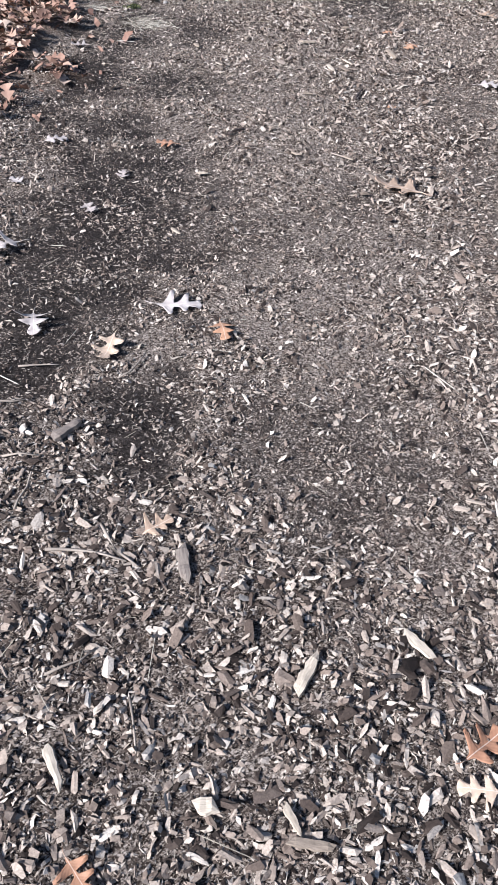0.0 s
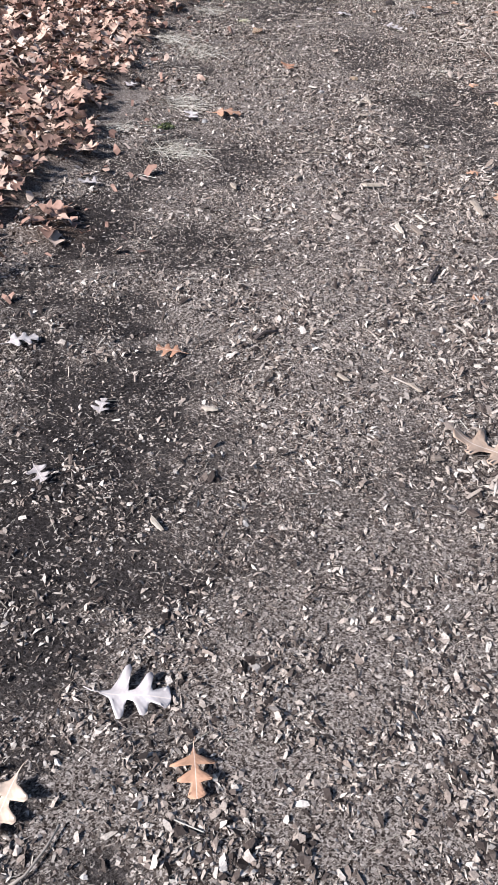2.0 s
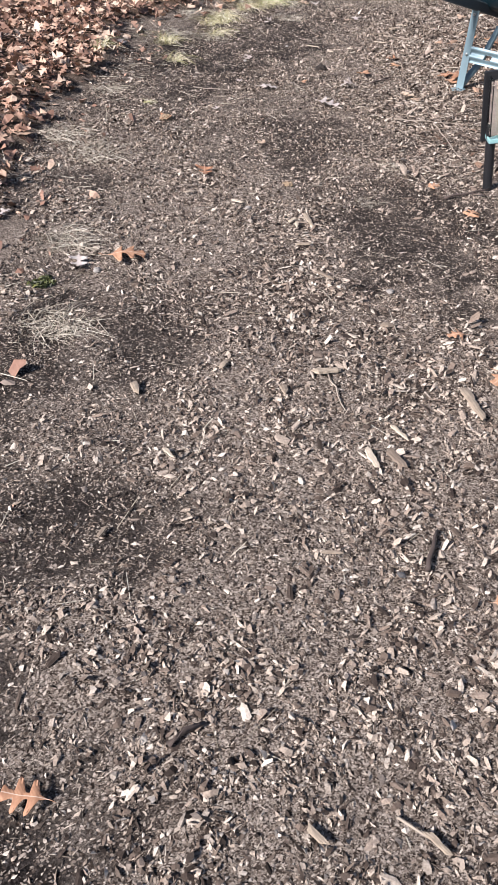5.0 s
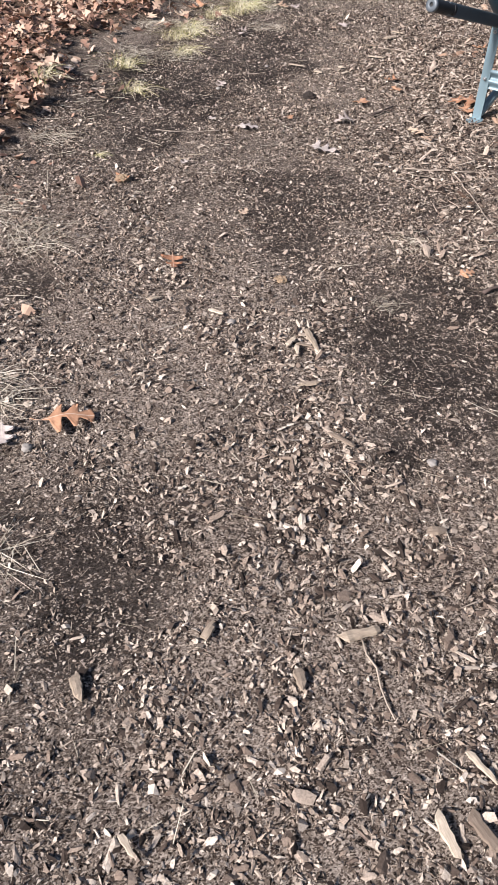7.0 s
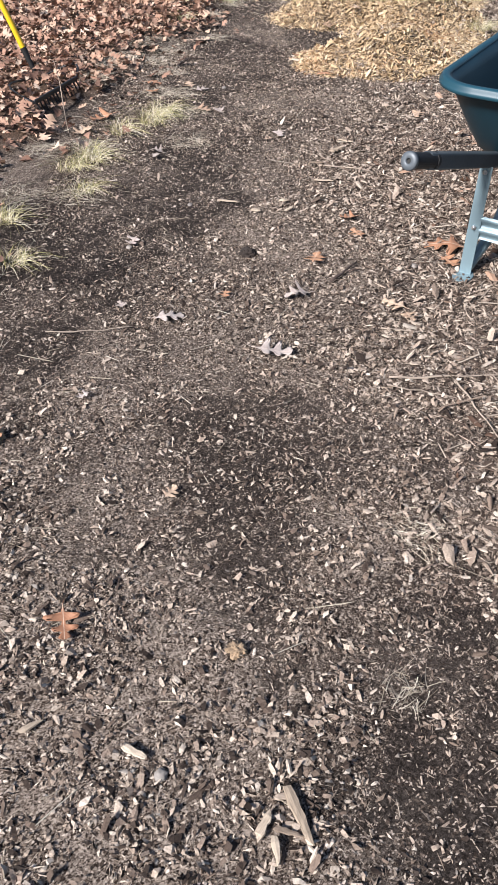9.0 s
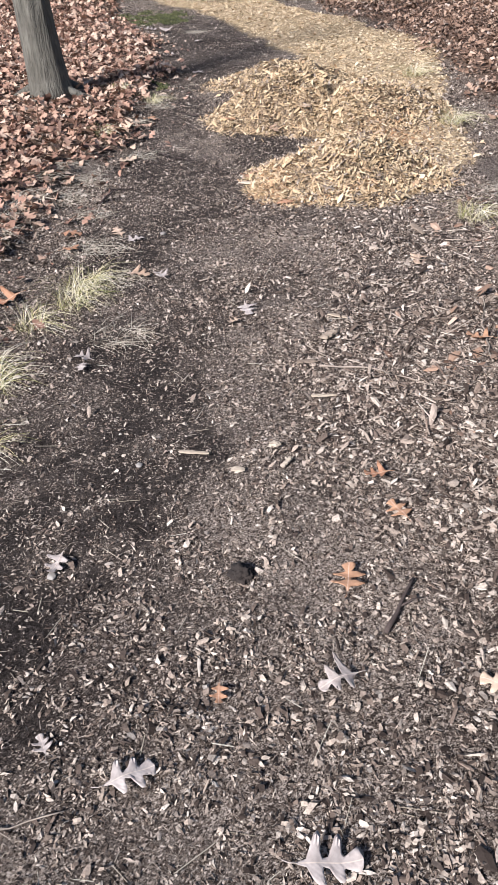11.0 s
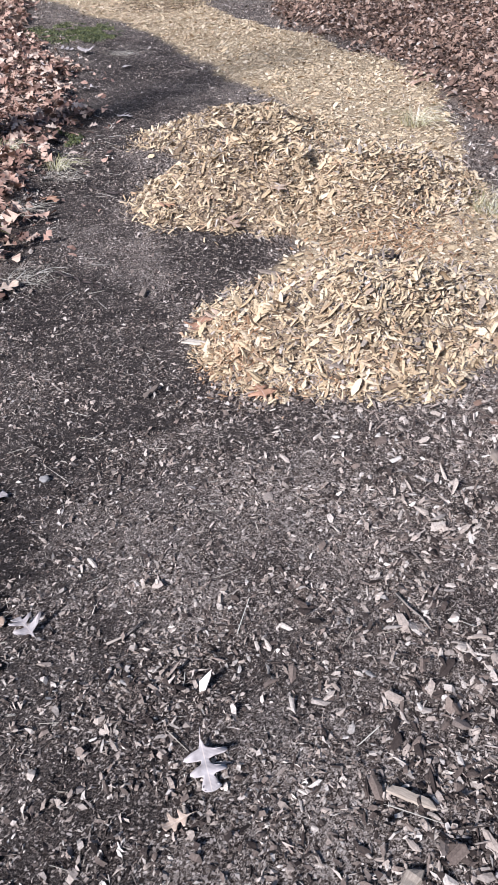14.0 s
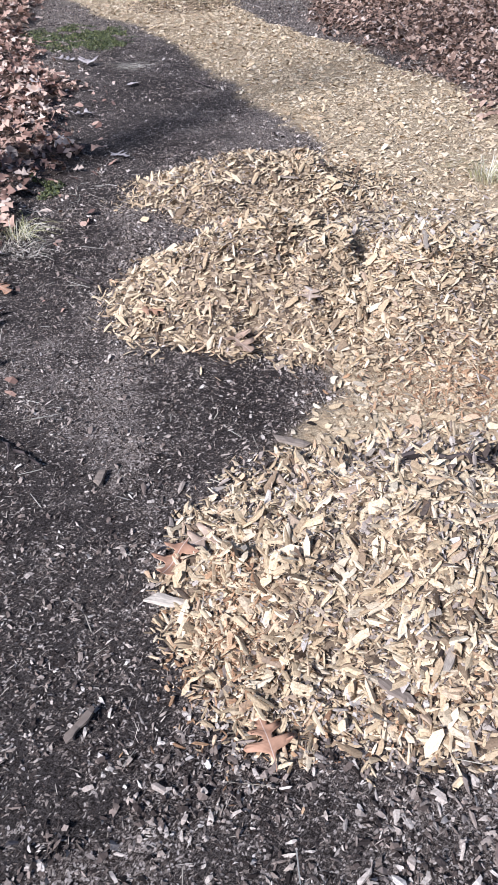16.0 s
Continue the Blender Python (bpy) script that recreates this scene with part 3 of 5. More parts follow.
def coarse(x, y):
    """How coarse and thick the old mulch lies."""
    c = 0.16 + 0.38 * step(0.15, 0.6, x + (fractal(x, y, 2.2, 31) - 0.5) * 0.5) + 0.22 * step(0.45, 0.75, fractal(x, y, 1.6, 33)) + 0.75 * coarse_patches(x, y)
    c = c * (1 - 0.8 * earth_mask(x, y)) * (1 - 0.75 * litter_mask(x, y)) * (1 - sheet_mask(x, y)) * (1 - 0.5 * pale_mask(x, y))
    return np.clip(c, 0, 1)


def cover(x, y):
    """How densely the fine mulch covers the earth, in small clumps."""
    clumps = 0.22 + 0.78 * step(0.36, 0.6, fractal(x, y, 13.0, 41))
    thin = step(0.50, 0.72, fractal(x, y, 9.0, 47))
    clumps = clumps * (0.25 + 0.95 * step(0.3, 0.62, value_noise(x, y, 58, 43)))
    bare = earth_mask(x, y)
    return np.clip(clumps * (1 - bare) + bare * (0.06 + 0.24 * thin), 0, 1) * (1 - 0.7 * litter_mask(x, y)) * (1 - 0.95 * sheet_mask(x, y))


def lens(n, lo, mid, hi):
    return np.clip(mid * np.exp(rng.normal(0, 0.48, n)), lo, hi)


# stretches of the path: y from and to, x from and to, share of the full density
STRIPS = [(1.9, 4.2, -1.05, 0.95, 1.0), (4.2, 6.6, -1.1, 1.0, 0.95), (6.6, 9.0, -1.4, 1.0, 0.9), (9.0, 12.0, -1.1, 1.4, 0.9), (12.0, 14.8, -0.7, 2.1, 0.5), (14.8, 21.0, -1.0, 2.4, 0.22)]
for y0, y1, x0, x1, share in STRIPS:
    per_metre = (y1 - y0) * (x1 - x0) * share
    x, y = strewn(int(4300 * per_metre), x0, x1, y0, y1, coarse)
    n = len(x)
    L = np.clip(0.0158 * np.exp(rng.normal(0, 0.5, n)), 0.008, 0.046) * (0.74 + 0.32 * coarse(x, y))
    ob = new("wood_chips", scattered("wood_chips", x, y, L, L * rng.uniform(0.2, 0.62, n), L * rng.uniform(0.14, 0.32, n), 0.36, old_chips, 0.7, "flake"))
    tagged(ob, "weathered grey-brown wood chips strewn over the path", "wood chips", kind="stuff")
    x, y = strewn(int(22000 * per_metre), x0, x1, y0, y1, lambda x, y: cover(x, y) * (1 - 0.35 * pale_mask(x, y)))
    n = len(x)
    L = lens(n, 0.45, 1.0, 2.4) * 0.0092 * (1 - 0.3 * earth_mask(x, y))
    ob = new("chip_fragments", scattered("chip_fragments", x, y, L, L * rng.uniform(0.26, 0.7, n), L * rng.uniform(0.2, 0.5, n), 0.42, old_chips, 0.55, "plate"))
    tagged(ob, "small broken wood chip fragments covering the path", "wood chips", kind="stuff")
    x, y = strewn(int(24000 * per_metre), x0, x1, y0, y1, lambda x, y: cover(x, y) * (0.75 + 0.25 * pale_mask(x, y)))
    n = len(x)
    L = lens(n, 0.4, 1.0, 2.4) * 0.0095
    ob = new("bark_shreds", scattered("bark_shreds", x, y, L, L * rng.uniform(0.4, 1.0, n), L * rng.uniform(0.2, 0.5, n), 0.3, fine_chips, 0.4, "shred"))
    tagged(ob, "fine bark shreds trodden into the dark earth", "bark shreds", kind="stuff")
    x, y = strewn(int(15000 * per_metre), x0, x1, y0, y1, lambda x, y: pale_mask(x, y) * cover(x, y))
    n = len(x)
    L = lens(n, 0.5, 1.0, 1.8) * 0.0066
    ob = new("wood_crumbs", scattered("wood_crumbs", x, y, L, L * rng.uniform(0.9, 1.6, n), L * rng.uniform(0.2, 0.4, n), 0.25, pale_crumbs, 0.4, "shred"))
    tagged(ob, "pale trodden wood crumbs on the path", "wood crumbs", kind="stuff")

# dry straw along the verge and thin stems in the mulch
x, y = strewn(9000, -1.7, 1.0, 2.0, 14.5, lambda x, y: np.clip(0.1 + 0.9 * np.exp(-((x - np.interp(y, LITTER_EDGE_Y, LITTER_EDGE_X) - 0.18) / 0.22) ** 2) * step(5.3, 6.2, y) * step(0.35, 0.6, fractal(x, y, 2.5, 51)), 0, 1))
n = len(x)
L = lens(n, 0.4, 1.0, 2.2) * 0.042
tagged(new("straw", scattered("straw", x, y, L, rng.uniform(0.0012, 0.0022, n), rng.uniform(0.001, 0.002, n), 0.16, straw_blades, 0.9, "chip")),
       "loose dry straw stems lying along the verge", "straw", kind="stuff")

x, y = strewn(60000, -1.3, 1.0, 2.0, 15.0, lambda x, y: np.clip(0.3 + 0.15 * earth_mask(x, y) - 0.5 * litter_mask(x, y) - 0.6 * sheet_mask(x, y), 0, 1))
n = len(x)
L = lens(n, 0.5, 1.0, 2.0) * 0.014
tagged(new("wood_fibres", scattered("wood_fibres", x, y, L, rng.uniform(0.0009, 0.0019, n), rng.uniform(0.0012, 0.003, n), 0.2, fibre_mat, 0.7, "plate")),
       "fine pale wood fibres and stem bits in the soil", "wood fibres", kind="stuff")

# sticks, slivers and torn leaves in the rough mulch beside the trodden line
def rough_side(x, y):
    a = step(0.25, 0.6, x + (fractal(x, y, 3.0, 55) - 0.5) * 0.4) * step(7.2, 7.8, y) * (1 - step(10.0, 10.6, y))
    b = step(0.7, 0.95, x) * step(10.4, 10.7, y) * (1 - step(11.3, 11.6, y))
    return np.maximum(a, b)


x, y = strewn(2600, 0.2, 1.4, 7.2, 11.6, rough_side)
n = len(x)
L = lens(n, 0.5, 1.0, 2.6) * 0.048
tagged(new("twig_litter", scattered("twig_litter", x, y, L, rng.uniform(0.0022, 0.0055, n), rng.uniform(0.002, 0.005, n), 0.14, old_chips, 1.0, "chip")),
       "thin broken twigs and slivers in the rough mulch", "twigs", kind="stuff")
x, y = strewn(1500, 0.3, 1.5, 7.4, 11.4, lambda x, y: 0.6 * rough_side(x - 0.1, y))
n = len(x)
L = lens(n, 0.6, 1.0, 2.0) * 0.03
tagged(new("leaf_fragments", scattered("leaf_fragments", x, y, L, L * rng.uniform(0.35, 0.8, n), L * rng.uniform(0.1, 0.3, n), 0.3, dark_litter_mat, 0.9, "flake")),
       "torn brown leaf pieces among rough wood chips", "leaf litter", kind="stuff")

# fresh golden layer
x, y = strewn(210000, -1.2, 2.3, 11.7, 22.0, sheet_mask)
n = len(x)
L = lens(n, 0.006, 0.0135, 0.045)
tagged(new("fresh_wood_chips", scattered("fresh_wood_chips", x, y, L, L * rng.uniform(0.3, 0.75, n), L * rng.uniform(0.1, 0.22, n), 0.24, sheet_chips, 0.5, "plate")),
       "layer of fresh golden wood chips covering the path", "wood chips", kind="stuff")


def chip_mesh(name, length, width, thick, material, seed):
    """One split chip with a slanted end, a torn end and chamfered edges."""
    r = random.Random(seed)
    bm = bmesh.new()
    n = 8 if length > 0.045 else 5
    taper = r.uniform(0.05, 0.55)
    rings = []
    for i in range(n):
        s = i / (n - 1)
        w = width * (1 - taper * s) * (0.7 if i in (0, n - 1) else 1) * r.uniform(0.8, 1.12)
        h = thick * r.uniform(0.88, 1.06) * (0.55 if i in (0, n - 1) else 1)
        y0 = r.uniform(-0.06, 0.06) * width
        skew = r.uniform(-0.35, 0.35) * width if i in (0, n - 1) else 0
        z0 = 0.1 * length * (s - 0.5) ** 2 * r.uniform(0.2, 1)
        px = (s - 0.5) * length
        rings.append([bm.verts.new((px - skew, y0 - w / 2, z0 + h * 0.2)), bm.verts.new((px + skew, y0 + w / 2, z0 + h * 0.2)),
                      bm.verts.new((px + skew, y0 + w * 0.40, z0 + h)), bm.verts.new((px, y0 - w * 0.05, z0 + h * r.uniform(1.0, 1.25))), bm.verts.new((px - skew, y0 - w * 0.42, z0 + h))])
    for a, b in zip(rings, rings[1:]):
        for k in range(5):
            bm.faces.new((a[k], b[k], b[(k + 1) % 5], a[(k + 1) % 5]))
    bm.faces.new(rings[0])
    bm.faces.new(rings[-1][::-1])
    bmesh.ops.recalc_face_normals(bm, faces=bm.faces)
    me = bpy.data.meshes.new(name)
    bm.to_mesh(me)
    bm.free()
    me.materials.append(material)
    return me


def lay(ob, x, y, turn, tilt=6, lift=0.0):
    z = float(surface(np.array([x]), np.array([y]))[0])
    ob.matrix_basis = pose(x, y, z + lift, rnd.uniform(-tilt, tilt), rnd.uniform(-tilt, tilt), turn)
    return ob


# ---- heaps of fresh chips ----
def heap(h, count, singles, label):
    cx, cy, a, b, top = h
    root = tagged(new("wood_chip_pile"), label, "wood chip pile", "piles of fresh wood chips")
    root.location = (cx, cy, 0)
    xs, ys = np.linspace(cx - a * 1.35, cx + a * 1.35, 110), np.linspace(cy - b * 1.35, cy + b * 1.35, 110)
    X, Y = np.meshgrid(xs, ys)
    d, up = heap_shape(X.ravel(), Y.ravel(), h)
    Z = surface(X.ravel(), Y.ravel()) - 0.002 - 0.012 * step(0.9, 1.1, d)
    idx = np.arange(X.size).reshape(X.shape)
    q = np.stack((idx[:-1, :-1], idx[:-1, 1:], idx[1:, 1:], idx[1:, :-1]), -1).reshape(-1, 4)
    keep = (d[q] < 1.12).any(1)
    me = mesh_arrays("heap", np.stack((X.ravel() - cx, Y.ravel() - cy, Z), -1), q[keep], heap_mat)
    body = smooth(new("mound", me))
    body.parent = root
    x, y = strewn(count, cx - a * 1.3, cx + a * 1.3, cy - b * 1.3, cy + b * 1.3, lambda u, v: np.clip(1 - step(0.85, 1.12, heap_shape(u, v, h)[0]), 0, 1) * 0.98 + 0.0)
    n = len(x)
    L = lens(n, 0.008, 0.0195, 0.058)
    me = scattered("chip_layer", x, y, L, L * rng.uniform(0.2, 0.5, n), L * rng.uniform(0.10, 0.22, n), 0.42, fresh_chips, 0.55, "flake")
    loose = tagged(new("chip_layer", me), kind="stuff")
    loose.parent = root
    loose.location = (-cx, -cy, 0)
    made = [chip_mesh("wood_chip", l, w, t, fresh_chip_single, 40 + i) for i, (l, w, t) in enumerate(((0.05, 0.014, 0.004), (0.036, 0.018, 0.005), (0.062, 0.011, 0.004), (0.042, 0.010, 0.004)))]
    k = 0
    while k < singles:
        x, y = rnd.uniform(cx - a, cx + a), rnd.uniform(cy - b, cy + b)
        if heap_shape(np.array([x]), np.array([y]), h)[0][0] < 0.95:
            ob = lay(new("wood_chip", rnd.choice(made)), x, y, rnd.uniform(0, 360), 20, 0.008)
            ob.parent = root
            ob.matrix_parent_inverse = Matrix.Translation((-cx, -cy, 0))
            k += 1
    return root


# mound under the loose chips: shade of the gaps is put into its dark colour
heap_mat = wood_chips("fresh chips darkened for gap shade", [(0.0, (0.05, 0.034, 0.022)), (0.5, (0.19, 0.135, 0.085)), (1.0, (0.42, 0.32, 0.21))], True)
_t = heap_mat.node_tree
_v = _t.nodes.new("ShaderNodeTexVoronoi")
_v.inputs["Scale"].default_value = 90
_t.links.new(object_coords(_t), _v.inputs["Vector"])
_s = _t.nodes.new("ShaderNodeSeparateColor")
_t.links.new(_v.outputs["Color"], _s.inputs[0])
for _n in _t.nodes:
    if _n.type == "VALTORGB" and len(_n.color_ramp.elements) == 3:
        _t.links.new(_s.outputs[0], _n.inputs[0])
front_pile = heap(HEAPS[0], 40000, 110, "low heap of fresh golden wood chips beside the trodden path")
pile = heap(HEAPS[1], 27000, 60, "low heap of fresh wood chips with greyer chips on top")


def topping(parent, h, spots, material, name, label):
    """Loose bits of another colour lying on a pile: x, y, spread, spread, how many, length."""
    for cx, cy, a, b, many, size in spots:
        x, y = rng.normal(cx, a, many), rng.normal(cy, b, many)
        L = lens(many, 0.5, 1.0, 2.4) * size
        ob = tagged(new(name, scattered(name, x, y, L, L * rng.uniform(0.2, 0.5, many), L * rng.uniform(0.1, 0.25, many), 0.4, material, 1.0, "flake")), label, kind="stuff")
        ob.parent = parent
        ob.location = (-h[0], -h[1], 0)


topping(pile, HEAPS[1], ((0.52, 13.34, 0.10, 0.13, 800, 0.02), (1.10, 13.3, 0.24, 0.38, 3600, 0.017), (1.45, 13.0, 0.12, 0.3, 900, 0.017)), old_chips, "weathered_layer", "grey weathered chips on top of the pile")
topping(front_pile, HEAPS[0], ((0.78, 12.06, 0.25, 0.10, 3400, 0.018),), old_chips, "weathered_layer", "grey weathered chips on top of the pile")
topping(front_pile, HEAPS[0], ((0.23, 11.70, 0.05, 0.10, 2200, 0.012), (1.02, 12.5, 0.16, 0.15, 3600, 0.012), (0.50, 11.46, 0.16, 0.03, 600, 0.011)), orange_chips, "orange_layer", "crumbled orange wood on the pile")
heap(HEAPS[2], 14000, 30, "spread heap of fresh golden wood chips on dark earth")
heap(HEAPS[4], 17000, 30, "spread heap of mixed fresh and grey wood chips")
heap(HEAPS[3], 3000, 0, "distant low heap of fresh golden wood chips")


# ---- oak leaves ----
def leaf_rows(r, deep, simple=False):
    """Along the midrib: place, half width on either side. Two or three broad lobes a side."""
    lobes = r.choice((2, 3)) if simple else 2
    rows = [(0.0, 0.012, 0.012), (0.10, 0.045, 0.045)]
    span = 0.66 / lobes
    for i in range(lobes):
        s = 0.14 + span * i
        w = (0.28, 0.42, 0.35)[i if lobes == 3 else i + 1] * r.uniform(0.85, 1.15)
        w2 = w * r.uniform(0.75, 1.2)
        gap = deep * r.uniform(0.75, 1.25) * (1 + 0.35 * i)
        if simple:
            rows += [(s, gap, gap), (s + span * 0.4, w, w2), (s + span * 0.66, w * 0.7, w2 * 0.7)]
        else:
            rows += [(s, gap, gap), (s + span * 0.10, w * 0.5, w2 * 0.55), (s + span * 0.22, w * 0.92, w2 * 0.95), (s + span * 0.38, w, w2), (s + span * 0.54, w * 0.85, w2 * 0.8), (s + span * 0.64, w * 0.4, w2 * 0.36), (s + span * 0.74, gap, gap)]
    rows += [(0.86, 0.15, 0.14), (1.0, 0.02, 0.02)] if simple else [(0.84, 0.16, 0.14), (0.90, 0.19, 0.17), (0.96, 0.10, 0.11), (1.0, 0.02, 0.02)]
    return rows


def leaf_arrays(seed, simple=False):
    """Lobed outline along a midrib, curled; unit length. Returns places and quads."""
    r = random.Random(seed)
    rows = leaf_rows(r, r.uniform(0.045, 0.08), simple)
    cols = (-1, 0, 1) if simple else (-1, -0.5, 0, 0.5, 1)
    k = 1.4 if simple else 1.0
    cup, roll, bend = r.uniform(-0.7, 1.0) * k, r.uniform(-0.3, 0.3) * k, r.uniform(-0.4, 0.4) * k
    verts = []
    for s, a, b in rows:
        z0 = bend * (s - 0.5) ** 2 + 0.03 * math.sin(7 * s + seed)
        for c in cols:
            w = c * (a if c < 0 else b)
            verts.append((w, s - 0.5 + abs(w) * (0.38 if simple else 0.24), z0 + cup * w * w + roll * w * (s - 0.3) + (0.03 * math.sin(19 * s + w * 9 + seed) if abs(w) > 0.1 else 0)))
    n = len(cols)
    q = [(i * n + j, i * n + j + 1, (i + 1) * n + j + 1, (i + 1) * n + j) for i in range(len(rows) - 1) for j in range(n - 1)]
    return np.array(verts), np.array(q)


def leaf_mesh(seed, size, material):
    v, q = leaf_arrays(seed)
    v = v * size
    n = len(v)
    v2 = np.concatenate((v, v - (0, 0, 0.0009)))
    faces = np.concatenate((q, q[:, ::-1] + n))
    bm = bmesh.new()
    vs = [bm.verts.new(p) for p in v2]
    for f in faces:
        bm.faces.new([vs[i] for i in f])
    for side in (0, 4):
        for i in range(n // 5 - 1):
            a, b = i * 5 + side, (i + 1) * 5 + side
            bm.faces.new((vs[a], vs[b], vs[b + n], vs[a + n]) if side == 0 else (vs[b], vs[a], vs[a + n], vs[b + n]))
    base = Vector(v[2])
    add_tube(bm, [base + Vector((0, 0.02 * size, 0)), base - Vector((0.01, 0.10, 0)) * size, base - Vector((0.05, 0.22, -0.02)) * size], [0.0013, 0.0011, 0.0009], 5)
    me = bpy.data.meshes.new("oak_leaf")
    bm.to_mesh(me)
    bm.free()
    me.materials.append(material)
    low = min(p.co.z for p in me.vertices)
    for p in me.vertices:
        p.co.z -= low
    me.polygons.foreach_set("use_smooth", [True] * len(me.polygons))
    return me


LEAF_SHAPES = {k: [leaf_mesh(60 + i * 7 + j, 1.0 * 0.13, leaf_mats[k]) for i in range(5)] for j, k in enumerate(("pale", "rust", "tan"))}
LEAF_WORDS = {"pale": "pale silvery fallen oak leaf lying on the path", "rust": "rust-brown fallen oak leaf lying on wood chips", "tan": "dry tan fallen oak leaf lying on the mulch"}
PALE = [(-0.14, 3.56, 0.125), (-0.49, 3.4, 0.1), (-0.78, 4.47, 0.09), (-1.0, 5.49, 0.08), (-0.52, 4.01, 0.06), (-0.48, 4.28, 0.06), (-0.69, 3.73, 0.1),
        (0.85, 5.47, 0.11), (-0.8, 4.13, 0.06), (-0.84, 6.29, 0.08), (-1.23, 6.61, 0.08), (-0.03, 8.59, 0.09), (-1.46, 9.07, 0.1), (-0.63, 8.52, 0.05),
        (-0.65, 9.02, 0.07), (-0.48, 11.11, 0.09), (-0.65, 10.03, 0.07), (-0.46, 8.43, 0.1), (-0.12, 8.23, 0.115), (-0.67, 7.99, 0.04), (-0.04, 10.31, 0.1)]
PALE_FAR = [(-0.37, 10.68, 0.07), (-0.65, 9.97, 0.06), (-0.49, 16.06, 0.14), (-0.21, 15.5, 0.13), (0.01, 14.74, 0.12), (-0.22, 16.84, 0.15), (0.09, 16.21, 0.1), (-0.38, 16.95, 0.13), (-0.3, 14.9, 0.12)]
RUST = [(0.0, 3.45, 0.085), (-1.0, 5.22, 0.13), (0.59, 2.43, 0.09), (-0.39, 4.55, 0.075), (0.01, 2.15, 0.06), (-0.7, 6.37, 0.13), (0.51, 5.89, 0.09), (0.42, 5.07, 0.04),
        (-1.35, 6.49, 0.1), (-0.58, 7.2, 0.08), (0.52, 7.03, 0.08), (0.4, 6.11, 0.06), (-1.51, 8.49, 0.11), (0.23, 9.09, 0.08), (-0.88, 7.8, 0.07), (0.38, 7.27, 0.06),
        (0.56, 9.0, 0.16), (0.55, 8.86, 0.1), (0.05, 8.87, 0.1), (-0.99, 10.54, 0.13), (-0.78, 11.21, 0.1), (0.88, 10.0, 0.1), (-0.28, 8.59, 0.05), (-0.77, 11.02, 0.09)]
RUST_FAR = [(0.21, 9.25, 0.07), (-0.4, 13.28, 0.11), (0.27, 11.46, 0.095), (0.14, 11.90, 0.12), (0.12, 12.95, 0.08), (0.75, 9.95, 0.09), (0.92, 9.85, 0.1)]
TAN = [(0.45, 4.38, 0.17), (-0.27, 3.33, 0.1), (-0.02, 2.78, 0.07), (0.58, 2.36, 0.07), (0.92, 6.51, 0.12), (-1.43, 7.35, 0.13), (-1.05, 10.28, 0.13), (-1.0, 11.48, 0.1),
       (0.3, 8.54, 0.09), (0.34, 8.46, 0.07), (-0.39, 7.6, 0.05), (-0.1, 10.22, 0.05), (-0.46, 10.72, 0.1), (-0.56, 11.22, 0.1), (0.74, 10.68, 0.1), (-0.54, 12.32, 0.12),
       (-0.56, 12.67, 0.08), (0.38, 12.77, 0.12), (0.61, 12.85, 0.11), (0.2, 11.95, 0.1)]
LEAF_TURNS = {(0.45, 4.38): 70, (-0.14, 3.56): -80, (-0.49, 3.4): 200, (0.0, 3.45): 200, (-0.7, 6.37): -75, (-0.12, 8.23): -92, (-0.46, 8.43): -70, (0.14, 11.90): 150, (0.27, 11.46): 10, (-0.04, 10.31): 185, (-0.84, 6.29): 200}
for kind, rows in (("pale", PALE + PALE_FAR), ("rust", RUST + RUST_FAR), ("tan", TAN)):
    for i, (x, y, size) in enumerate(rows):
        ob = lay(new("oak_leaf", LEAF_SHAPES[kind][i % 5]), x, y, LEAF_TURNS.get((x, y), (i * 137 + 40) % 360), 5, 0.011)
        ob.matrix_basis = ob.matrix_basis @ Matrix.Diagonal((size / 0.13,) * 3 + (1,))
        tagged(ob, LEAF_WORDS[kind], "leaf", "fallen leaves on the path")

# litter: deep drifts of curled leaves
def litter(name, x, y, material, label, rise, small=0.045, large=0.095):
    shapes = []
    for i in range(22):
        v, q = leaf_arrays(200 + i, True)
        v[:, 0] *= rng.uniform(0.7, 1.1)
        v[:, 2] += rng.normal(0, 0.014, len(v)) + rng.uniform(-0.5, 0.5) * v[:, 0] * v[:, 1] + rng.uniform(-0.15, 0.3) * np.abs(v[:, 0])
        shapes.append((v, q))
    n = len(x)
    pick = rng.integers(0, len(shapes), n)
    verts, faces, base = [], [], 0
    zs = surface(x, y) + rise * rng.random(n) ** 1.5
    rot = turned(n, 0.4)
    size = rng.uniform(small, large, n)
    for s, (v, q) in enumerate(shapes):
        on = np.nonzero(pick == s)[0]
        w = np.einsum("nij,kj->nki", rot[on], v) * size[on, None, None]
        w[:, :, 0] += x[on, None]
        w[:, :, 1] += y[on, None]
        w[:, :, 2] += zs[on, None] - w[:, :, 2].min(1, keepdims=True) * 0.7
        verts.append(w.reshape(-1, 3))
        faces.append((q[None] + (np.arange(len(on)) * len(v))[:, None, None]).reshape(-1, 4) + base)
        base += len(on) * len(v)
    return tagged(smooth(new(name, mesh_arrays(name, np.concatenate(verts), np.concatenate(faces), material))), label, "leaf litter", kind="stuff")


def drift(x, y):
    """Deep litter, thinning out over the verge."""
    thin = 0.09 * litter_mask(x - 0.4, y) * step(8.5, 9.5, y) * (1 - step(12.2, 12.8, y))
    return np.maximum(litter_mask(x - 0.03, y), thin) * (x > np.interp(y, LITTER_EDGE_Y, LITTER_EDGE_X) - 0.9 - 0.05 * y)


